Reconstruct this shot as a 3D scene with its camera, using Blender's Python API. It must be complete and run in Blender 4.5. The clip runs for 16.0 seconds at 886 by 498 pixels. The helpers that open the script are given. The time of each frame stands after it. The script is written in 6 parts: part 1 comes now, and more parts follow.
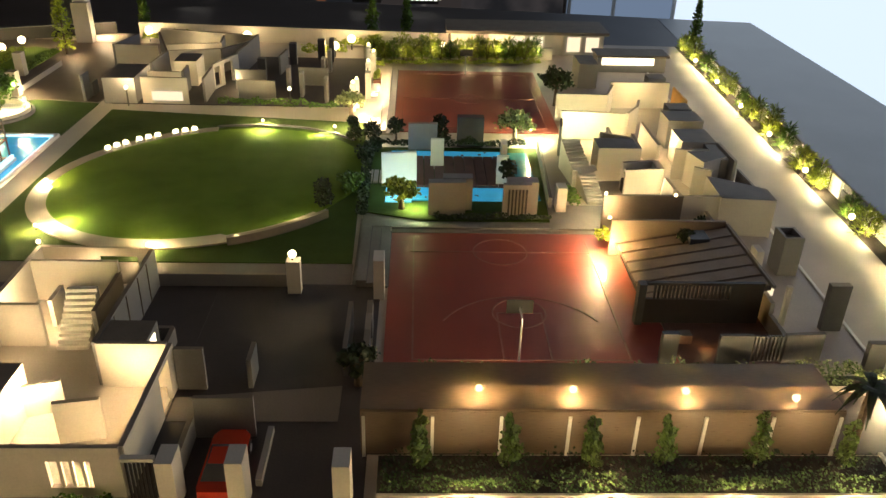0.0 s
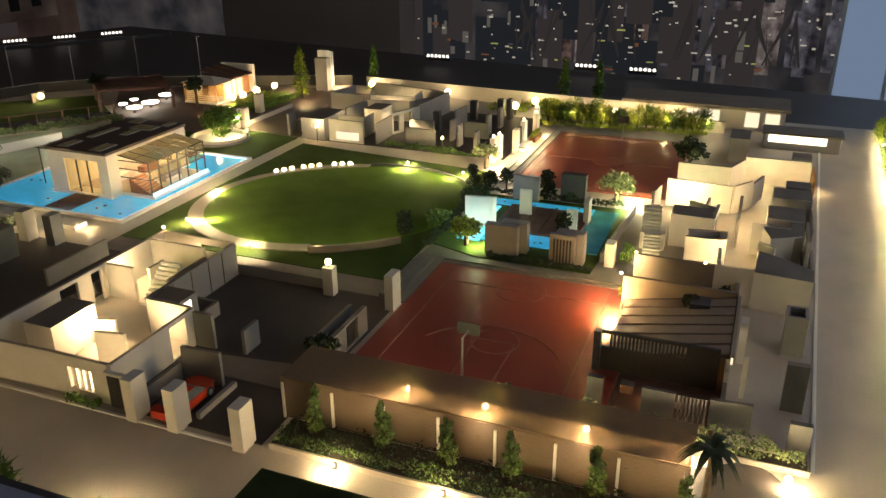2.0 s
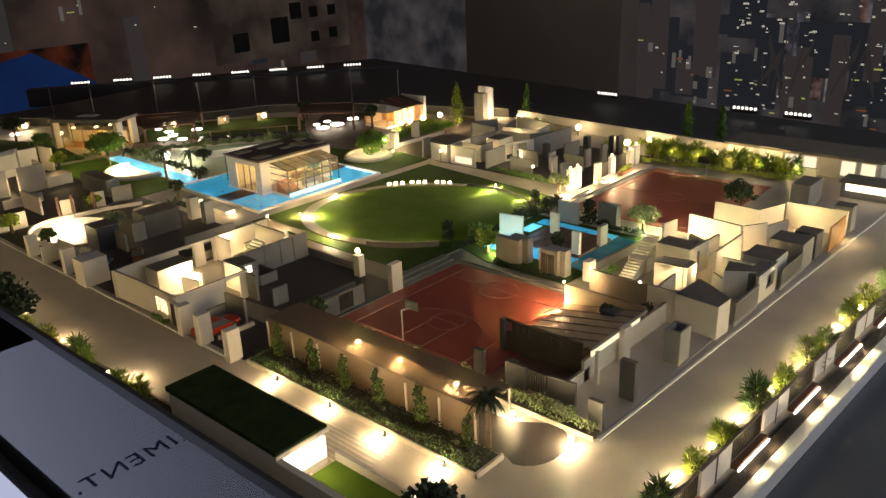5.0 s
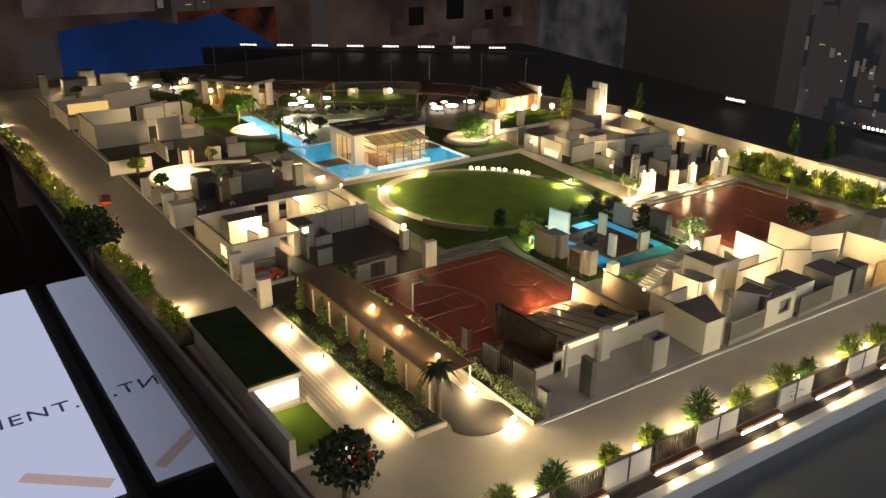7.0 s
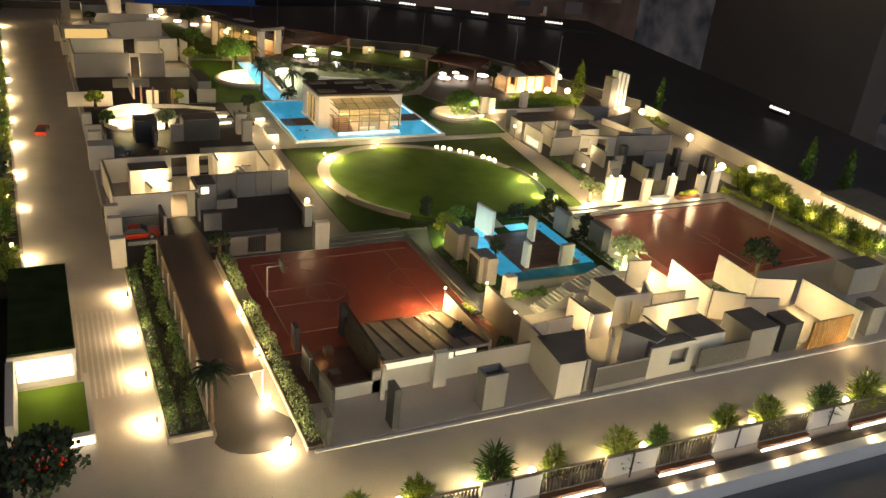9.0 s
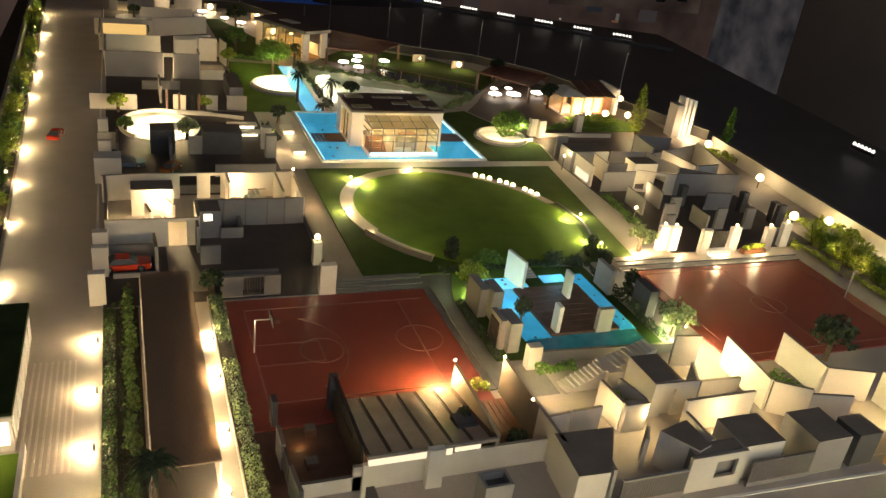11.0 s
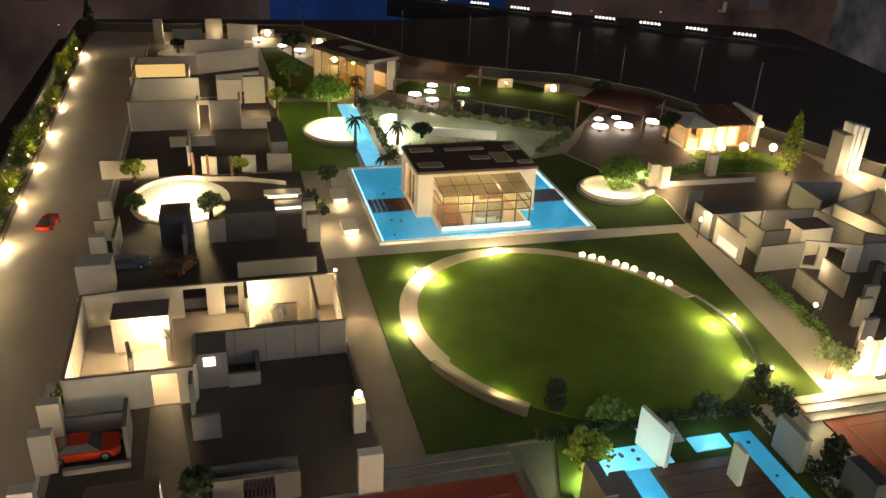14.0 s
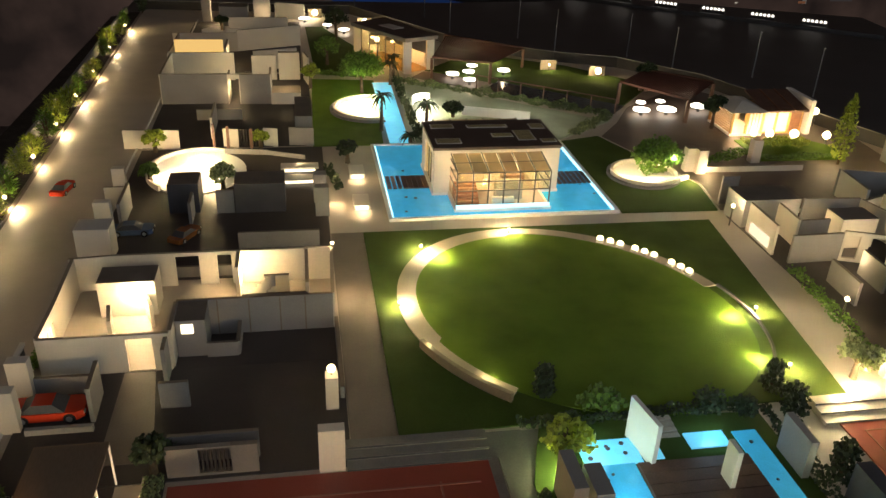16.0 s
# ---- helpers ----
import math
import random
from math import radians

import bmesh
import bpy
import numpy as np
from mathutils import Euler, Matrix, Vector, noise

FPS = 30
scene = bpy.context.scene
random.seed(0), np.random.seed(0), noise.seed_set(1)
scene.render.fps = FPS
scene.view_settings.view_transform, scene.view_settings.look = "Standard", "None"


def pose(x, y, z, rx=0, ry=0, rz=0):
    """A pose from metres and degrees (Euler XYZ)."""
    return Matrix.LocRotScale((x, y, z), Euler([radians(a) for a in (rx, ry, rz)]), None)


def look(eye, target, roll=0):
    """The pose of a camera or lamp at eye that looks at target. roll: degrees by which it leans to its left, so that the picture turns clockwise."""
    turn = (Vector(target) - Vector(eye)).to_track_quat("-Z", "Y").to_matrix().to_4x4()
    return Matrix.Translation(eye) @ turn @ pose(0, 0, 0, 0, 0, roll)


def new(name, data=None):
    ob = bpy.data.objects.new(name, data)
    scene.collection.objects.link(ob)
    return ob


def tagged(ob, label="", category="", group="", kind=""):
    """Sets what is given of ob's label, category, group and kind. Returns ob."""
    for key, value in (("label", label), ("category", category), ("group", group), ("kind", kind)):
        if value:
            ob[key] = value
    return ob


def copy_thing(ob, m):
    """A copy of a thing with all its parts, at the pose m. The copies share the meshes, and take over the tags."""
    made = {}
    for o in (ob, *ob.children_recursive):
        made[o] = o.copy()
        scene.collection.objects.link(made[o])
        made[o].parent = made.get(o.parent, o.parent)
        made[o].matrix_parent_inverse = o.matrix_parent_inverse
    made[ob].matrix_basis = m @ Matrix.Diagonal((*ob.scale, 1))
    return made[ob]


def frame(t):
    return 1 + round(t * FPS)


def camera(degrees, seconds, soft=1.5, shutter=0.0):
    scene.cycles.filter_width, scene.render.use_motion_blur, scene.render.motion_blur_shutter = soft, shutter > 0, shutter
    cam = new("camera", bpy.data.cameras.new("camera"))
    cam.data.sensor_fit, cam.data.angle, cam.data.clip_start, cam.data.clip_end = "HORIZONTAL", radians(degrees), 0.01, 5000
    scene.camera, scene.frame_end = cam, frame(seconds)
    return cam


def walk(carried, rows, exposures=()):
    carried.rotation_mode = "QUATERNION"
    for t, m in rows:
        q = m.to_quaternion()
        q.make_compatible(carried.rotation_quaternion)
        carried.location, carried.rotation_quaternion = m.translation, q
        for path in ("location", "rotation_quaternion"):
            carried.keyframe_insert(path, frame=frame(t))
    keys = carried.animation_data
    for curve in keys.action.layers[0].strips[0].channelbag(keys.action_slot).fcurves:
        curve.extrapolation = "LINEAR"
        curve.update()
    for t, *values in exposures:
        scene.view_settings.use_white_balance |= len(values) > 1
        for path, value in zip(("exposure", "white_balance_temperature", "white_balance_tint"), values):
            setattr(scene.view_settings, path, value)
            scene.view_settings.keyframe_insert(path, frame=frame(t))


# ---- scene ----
cam = camera(57.2, 16.0)
PATH = [
    (0, (-0.5461, -0.3551, 0.2857), (1.2219, -0.425, -0.6467), 1.62),
    (0.5, (-0.5553, -0.3938, 0.2946), (1.2138, -0.3698, -0.638), 0.18),
    (1, (-0.5561, -0.4558, 0.2971), (1.2114, -0.2451, -0.6147), -0.17),
    (1.5, (-0.5618, -0.5117, 0.3003), (1.1753, -0.0577, -0.5808), -0.05),
    (2, (-0.5884, -0.5777, 0.2976), (1.1189, 0.0946, -0.498), -0.36),
    (2.5, (-0.6034, -0.631, 0.3051), (1.0442, 0.1833, -0.4837), -1.67),
    (3, (-0.5958, -0.6933, 0.3119), (0.9633, 0.2757, -0.482), -2.59),
    (3.5, (-0.5964, -0.7472, 0.3166), (0.884, 0.3273, -0.492), -1.71),
    (4, (-0.6064, -0.7878, 0.3239), (0.8456, 0.3502, -0.4485), -1.99),
    (6.5, (-0.5752, -1.0137, 0.3587), (0.5768, 0.4462, -0.3772), -0.54),
    (7, (-0.5362, -1.0265, 0.3647), (0.5194, 0.4921, -0.3967), 0.35),
    (7.5, (-0.492, -1.0361, 0.3756), (0.4768, 0.5267, -0.4112), 0.05),
    (8, (-0.4317, -1.0392, 0.3703), (0.438, 0.5732, -0.432), -0.08),
    (8.5, (-0.3677, -1.0524, 0.3666), (0.5126, 0.5404, -0.4628), 2.77),
    (9, (-0.3115, -1.0534, 0.3639), (0.5344, 0.5486, -0.4834), 5.79),
    (11.5, (-0.2209, -0.9379, 0.3725), (0.4427, 0.7311, -0.5073), 6.71),
    (12, (-0.2008, -0.9193, 0.3705), (0.3909, 0.7741, -0.5139), 5.29),
    (12.5, (-0.1924, -0.8895, 0.3584), (0.3883, 0.8044, -0.5324), 5.18),
    (13, (-0.1834, -0.811, 0.3511), (0.4128, 0.831, -0.6228), 5.37),
    (13.5, (-0.1707, -0.7515, 0.3513), (0.4261, 0.8892, -0.6243), 3.92),
    (14, (-0.1395, -0.7058, 0.3568), (0.3515, 1.0136, -0.539), 2.83),
    (14.5, (-0.1189, -0.6887, 0.3596), (0.2733, 1.0964, -0.4526), 2.58),
    (15, (-0.1014, -0.6758, 0.3575), (0.2452, 1.1146, -0.4637), 2.26),
    (15.5, (-0.0902, -0.6838, 0.3427), (0.2244, 1.1034, -0.4981), 1.80),
    (16, (-0.0791, -0.6975, 0.3326), (0.2443, 1.0504, -0.584), 2.35),
]
walk(cam, [(t, look(eye, target, roll)) for t, eye, target, roll in PATH])

# A showroom scale model of a housing complex at night; 1 cm of model stands for 1 m.

# ---- world, room light ----
world = bpy.data.worlds.new("world")
scene.world = world
world.use_nodes = True
world.node_tree.nodes["Background"].inputs[0].default_value = (0.9, 0.85, 0.8, 1)
world.node_tree.nodes["Background"].inputs[1].default_value = 0.013
S = 0.01                      # all plan numbers below are centimetres


def area_lamp(name, m, w, h, power, colour, spread=180):
    d = bpy.data.lights.new(name, "AREA")
    d.shape, d.size, d.size_y, d.energy, d.color, d.spread = "RECTANGLE", w, h, power, colour, radians(spread)
    ob = new(name, d)
    ob.matrix_world = m
    return tagged(ob, "dim unseen showroom lamp above or south of the model", "lamp", kind="structure")


area_lamp("ceiling_lamp", look((0.3, -0.1, 2.1), (0.3, -0.1, 0)), 2.4, 1.6, 1.85, (1.0, 0.86, 0.72))
WARM, AMBER = (1.0, 0.735, 0.38), (1.0, 0.58, 0.2)
lamp_kinds = {}


def glow(x, y, z, power, colour=WARM, r=0.25):
    """A bodiless point lamp, for LEDs of the model and added to brighten spots."""
    key = (power, colour, r)
    if key not in lamp_kinds:
        d = bpy.data.lights.new("bulb", "POINT")
        d.energy, d.color, d.shadow_soft_size = power * 0.75, colour, r * S
        lamp_kinds[key] = d
    ob = new("bulb", lamp_kinds[key])
    ob.location = (x * S, y * S, z * S)
    return tagged(ob, "small bodiless point lamp that lights the model", "bulb", kind="structure")


# ---- materials ----
def material(name, colour, rough=0.7, metal=0.0, vary=0.25, scale=60, fine=900, bump=0.15, spec=0.4, island=0.0, emit=None, coat=0.0):
    m = bpy.data.materials.new(name)
    m.use_nodes = True
    n, l = m.node_tree.nodes, m.node_tree.links
    b = n["Principled BSDF"]
    b.inputs["Roughness"].default_value, b.inputs["Metallic"].default_value = rough, metal
    b.inputs["Specular IOR Level"].default_value, b.inputs["Coat Weight"].default_value = spec, coat
    tc = n.new("ShaderNodeTexCoord")
    big, small = n.new("ShaderNodeTexNoise"), n.new("ShaderNodeTexNoise")
    for t, s, d in ((big, scale, 4), (small, fine, 3)):
        t.inputs["Scale"].default_value, t.inputs["Detail"].default_value = s, d
        l.new(tc.outputs["Object"], t.inputs["Vector"])
    mix = n.new("ShaderNodeMix")
    mix.data_type = "FLOAT"
    mix.inputs["Factor"].default_value = 0.4
    l.new(big.outputs["Fac"], mix.inputs["A"])
    l.new(small.outputs["Fac"], mix.inputs["B"])
    ramp = n.new("ShaderNodeMapRange")
    for k, v in (("From Min", 0.3), ("From Max", 0.7), ("To Min", 1 - vary), ("To Max", 1 + vary)):
        ramp.inputs[k].default_value = v
    l.new(mix.outputs["Result"], ramp.inputs["Value"])
    hsv = n.new("ShaderNodeHueSaturation")
    hsv.inputs["Color"].default_value = (*colour, 1)
    value = ramp.outputs["Result"]
    if island:
        info, add = n.new("ShaderNodeNewGeometry"), n.new("ShaderNodeMath")
        spread = n.new("ShaderNodeMapRange")
        spread.inputs["To Min"].default_value, spread.inputs["To Max"].default_value = 1 - island, 1 + island
        l.new(info.outputs["Random Per Island"], spread.inputs["Value"])
        add.operation = "MULTIPLY"
        l.new(value, add.inputs[0])
        l.new(spread.outputs["Result"], add.inputs[1])
        value = add.outputs[0]
    l.new(value, hsv.inputs["Value"])
    l.new(hsv.outputs["Color"], b.inputs["Base Color"])
    if bump:
        bp = n.new("ShaderNodeBump")
        bp.inputs["Strength"].default_value, bp.inputs["Distance"].default_value = bump, 0.0008
        l.new(small.outputs["Fac"], bp.inputs["Height"])
        l.new(bp.outputs["Normal"], b.inputs["Normal"])
    if emit:
        b.inputs["Emission Color"].default_value, b.inputs["Emission Strength"].default_value = (*emit[0], 1), emit[1]
    return m


def sheet(name, tint, clear, rough, gloss):
    """A clear or smoky acrylic sheet: tinted pass-through light with a glossy skin."""
    m = bpy.data.materials.new(name)
    m.use_nodes = True
    n, l = m.node_tree.nodes, m.node_tree.links
    b = n["Principled BSDF"]
    b.inputs["Base Color"].default_value, b.inputs["Roughness"].default_value = (*tint, 1), rough
    b.inputs["Specular IOR Level"].default_value = gloss
    t, mix = n.new("ShaderNodeBsdfTransparent"), n.new("ShaderNodeMixShader")
    t.inputs[0].default_value = (min(1, tint[0] * 1.6 + 0.3), min(1, tint[1] * 1.6 + 0.3), min(1, tint[2] * 1.6 + 0.3), 1)
    grain = n.new("ShaderNodeTexNoise")
    grain.inputs["Scale"].default_value = 50
    rng = n.new("ShaderNodeMapRange")
    rng.inputs["To Min"].default_value, rng.inputs["To Max"].default_value = clear - 0.08, clear + 0.08
    l.new(grain.outputs["Fac"], rng.inputs["Value"])
    l.new(rng.outputs["Result"], mix.inputs[0])
    l.new(b.outputs[0], mix.inputs[1])
    l.new(t.outputs[0], mix.inputs[2])
    l.new(mix.outputs[0], n["Material Output"].inputs[0])
    return m


def light_mat(name, colour, strength):
    m = bpy.data.materials.new(name)
    m.use_nodes = True
    n, l = m.node_tree.nodes, m.node_tree.links
    e = n.new("ShaderNodeEmission")
    e.inputs[0].default_value, e.inputs[1].default_value = (*colour, 1), strength
    l.new(e.outputs[0], n["Material Output"].inputs[0])
    return m


PAVE = material("beige_paving", (0.44, 0.38, 0.32), 0.55, scale=25, vary=0.14, spec=0.4)
PAVE_P = material("beige_path_paving", (0.33, 0.28, 0.22), 0.6, scale=25, vary=0.16, spec=0.4)
# pale colour of the light stripes laid on the road
SLAT_LIGHT = material("painted_slat_light", (0.6, 0.53, 0.45), 0.6, scale=25, vary=0.3)
YARD = material("dark_yard_floor", (0.052, 0.043, 0.04), 0.65, scale=30, vary=0.2)
STONE = material("grey_stone_paving", (0.17, 0.163, 0.15), 0.6, scale=40, vary=0.25)
WALL = material("off_white_wall", (0.62, 0.57, 0.49), 0.7, scale=30, vary=0.1, bump=0.08)
GREYD = material("dark_grey_wall", (0.14, 0.13, 0.125), 0.65, scale=30, vary=0.15)
CAP = material("brown_grey_cap", (0.19, 0.155, 0.118), 0.6, scale=60, vary=0.2)
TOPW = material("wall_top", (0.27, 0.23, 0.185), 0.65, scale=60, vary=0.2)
ROOF = material("dark_brown_roof", (0.1, 0.066, 0.05), 0.6, scale=60, vary=0.2)
TERRACE = material("pale_wet_terrace", (0.4, 0.44, 0.34), 0.22, scale=18, vary=0.3, bump=0.05, spec=0.5)
DARK = material("charcoal_panel", (0.06, 0.06, 0.066), 0.5, scale=60, vary=0.2)
BLACKP = material("black_panel", (0.024, 0.021, 0.02), 0.55, scale=60, vary=0.2)
# grey parts, and villa walls whose shade is put into the colour
GREY_SHADE = material("grey_shaded_wall", (0.25, 0.235, 0.225), 0.65, scale=30, vary=0.15)
COURT = material("red_court", (0.27, 0.056, 0.038), 0.36, scale=20, vary=0.14, bump=0.05, spec=0.45)
LINE = material("white_court_line", (0.3, 0.13, 0.1), 0.6, bump=0)
GRASS = material("lawn_grass", (0.1, 0.168, 0.018), 0.95, scale=35, vary=0.22, fine=1500, bump=0.6, spec=0.1)
TURF = material("deep_grass", (0.05, 0.08, 0.016), 0.95, scale=35, vary=0.25, fine=1500, bump=0.6, spec=0.1)
SOIL = material("dark_soil", (0.05, 0.04, 0.032), 0.95, scale=80, vary=0.4, bump=0.8)
ROAD = material("dark_road", (0.06, 0.055, 0.054), 0.5, scale=12, vary=0.25, bump=0.03, spec=0.5)
ROAD_S = material("grey_road", (0.095, 0.1, 0.112), 0.35, scale=12, vary=0.2, bump=0.03, spec=0.5)
WOOD = material("brown_wood", (0.2, 0.085, 0.04), 0.5, scale=80, vary=0.3)
DECK = material("dark_deck_wood", (0.12, 0.06, 0.04), 0.55, scale=80, vary=0.3)
LEAF = material("green_leaf", (0.1, 0.18, 0.025), 0.6, vary=0.3, island=0.5, bump=0)
LEAF_D = material("dark_leaf", (0.028, 0.045, 0.016), 0.7, vary=0.3, island=0.5, bump=0)
# lamp light on the lit plants is partly put into these two lighter colours
LEAF_Y = material("lamplit_yellow_leaf", (0.27, 0.33, 0.035), 0.6, vary=0.3, island=0.5, bump=0)
LEAF_W = material("lamplit_pale_leaf", (0.3, 0.34, 0.16), 0.6, vary=0.3, island=0.5, bump=0)
LEAF_M = material("mid_green_leaf", (0.045, 0.078, 0.018), 0.6, vary=0.3, island=0.6, bump=0)
LEAF_C = material("climber_leaf", (0.09, 0.14, 0.03), 0.6, vary=0.3, island=0.6, bump=0)
LEAF_F = material("flecked_leaf", (0.12, 0.15, 0.06), 0.6, vary=0.3, island=0.7, bump=0)
AMBER_WOOD = material("amber_timber", (0.45, 0.24, 0.07), 0.5, scale=90, vary=0.25)
BARK = material("bark", (0.11, 0.08, 0.05), 0.9, scale=200, vary=0.4)
METAL = material("dark_metal", (0.07, 0.065, 0.06), 0.4, 0.6, bump=0)
STEEL = material("grey_metal", (0.4, 0.4, 0.4), 0.4, 0.7, bump=0)
PORCELAIN = material("white_slab", (0.72, 0.7, 0.66), 0.45, scale=30, vary=0.06, bump=0)
ROOM = material("dark_room", (0.22, 0.18, 0.15), 0.6, scale=2, vary=0.4, bump=0)
FLOOR = material("room_floor", (0.03, 0.028, 0.026), 0.35, scale=2, vary=0.3, bump=0)
RED = material("red_car_paint", (0.55, 0.05, 0.02), 0.25, bump=0, coat=0.6, vary=0.05)
BLUE = material("blue_car_paint", (0.1, 0.14, 0.21), 0.25, bump=0, coat=0.6, vary=0.05)
ORANGE = material("orange_car_paint", (0.2, 0.08, 0.025), 0.25, bump=0, coat=0.6, vary=0.05)
RUBBER = material("black_rubber", (0.02, 0.02, 0.02), 0.8, bump=0)
BULB = light_mat("lit_bulb", (1.0, 0.78, 0.42), 9)
STRIP = light_mat("lit_strip", (1.0, 0.86, 0.6), 3.2)
WHITE_LED = light_mat("white_led", (1.0, 0.93, 0.78), 6)
PATH_LED = light_mat("path_led", (1.0, 0.85, 0.5), 45)
STRIP_SOFT = light_mat("soft_lit_strip", (1.0, 0.84, 0.56), 1.15)
ROW_LED = light_mat("row_led", (1.0, 0.93, 0.82), 2.2)
SCREEN = light_mat("lit_screen", (0.72, 0.85, 1.0), 1.1)
SCREEN_DIM = light_mat("dim_screen", (0.5, 0.68, 1.0), 0.3)
COLUMN = material("showroom_column", (0.3, 0.24, 0.19), 0.7, scale=3, vary=0.15, bump=0)
PLANK = material("brown_boards", (0.3, 0.225, 0.165), 0.6, scale=60, vary=0.25)
TURF_ROOF = material("roof_turf", (0.03, 0.045, 0.014), 0.95, scale=60, vary=0.35, fine=1500, bump=0.8, spec=0.1)
BOARD_T = light_mat("lettering_blue", (0.1, 0.13, 0.25), 0.3)
BOARD_B = light_mat("lit_front_board", (0.58, 0.62, 0.85), 0.75)
# underwater light is put into the water colour as emission, in three strengths
POOL = material("pool_water_glow", (0.03, 0.3, 0.5), 0.12, scale=90, vary=0.25, bump=0.25, spec=0.6, emit=((0.05, 0.39, 0.64), 0.52))
POOL_HOT = material("pool_water_strong_glow", (0.1, 0.45, 0.62), 0.12, scale=90, vary=0.2, bump=0.25, spec=0.6, emit=((0.16, 0.6, 0.85), 0.75))
POOL_EDGE = light_mat("pool_edge_glow", (0.45, 0.85, 1.0), 2.0)
PAVE_M = material("grey_brown_paving", (0.165, 0.138, 0.115), 0.6, scale=30, vary=0.2)
PAVE_D = material("brown_paving", (0.14, 0.105, 0.085), 0.6, scale=30, vary=0.2)
FRINGE = material("dark_red_timber", (0.1, 0.035, 0.022), 0.6, scale=80, vary=0.3)
POOL_D = material("pool_water_faint_glow", (0.03, 0.16, 0.2), 0.12, scale=90, vary=0.3, bump=0.25, spec=0.6, emit=((0.03, 0.34, 0.5), 0.06))
POND = material("pond_water", (0.06, 0.09, 0.09), 0.1, scale=60, vary=0.2, bump=0.1, spec=0.6)
def clear_pane(name):
    """Plain glass: clear, with a mirror gloss that grows at a slant."""
    m = bpy.data.materials.new(name)
    m.use_nodes = True
    n, l = m.node_tree.nodes, m.node_tree.links
    tr, gl, mix, fr = n.new("ShaderNodeBsdfTransparent"), n.new("ShaderNodeBsdfGlossy"), n.new("ShaderNodeMixShader"), n.new("ShaderNodeFresnel")
    tr.inputs[0].default_value, gl.inputs["Roughness"].default_value, fr.inputs[0].default_value = (0.8, 0.8, 0.8, 1), 0.02, 1.7
    l.new(fr.outputs[0], mix.inputs[0])
    l.new(tr.outputs[0], mix.inputs[1])
    l.new(gl.outputs[0], mix.inputs[2])
    l.new(mix.outputs[0], n["Material Output"].inputs[0])
    return m


def dim_photo(name, scale, low, high):
    """A dimly glowing wall picture in blurred browns and blues."""
    m = bpy.data.materials.new(name)
    m.use_nodes = True
    n, l = m.node_tree.nodes, m.node_tree.links
    e, tc, nz, rp = n.new("ShaderNodeEmission"), n.new("ShaderNodeTexCoord"), n.new("ShaderNodeTexNoise"), n.new("ShaderNodeValToRGB")
    nz.inputs["Scale"].default_value, nz.inputs["Detail"].default_value = scale, 5
    rp.color_ramp.elements[0].position, rp.color_ramp.elements[1].position = 0.38, 0.72
    rp.color_ramp.elements[0].color, rp.color_ramp.elements[1].color = (*low, 1), (*high, 1)
    l.new(tc.outputs["Object"], nz.inputs["Vector"])
    l.new(nz.outputs["Fac"], rp.inputs["Fac"])
    l.new(rp.outputs["Color"], e.inputs["Color"])
    l.new(e.outputs[0], n["Material Output"].inputs[0])
    return m


PHOTO_N = dim_photo("dim_photo_wall", 2.4, (0.013, 0.009, 0.008), (0.055, 0.034, 0.027))
BLUE_REFLECTION = dim_photo("blue_reflection", 3, (0.004, 0.009, 0.034), (0.006, 0.02, 0.08))
PHOTO_E = dim_photo("dim_city_wall", 5, (0.014, 0.014, 0.016), (0.06, 0.052, 0.052))
FROST = sheet("frosted_amber_glass", (0.66, 0.5, 0.33), 0.45, 0.3, 0.5)
GLASS = sheet("clear_glass", (0.5, 0.42, 0.32), 0.82, 0.1, 0.5)
SMOKE = sheet("smoky_acrylic", (0.28, 0.215, 0.155), 0.5, 0.3, 0.4)


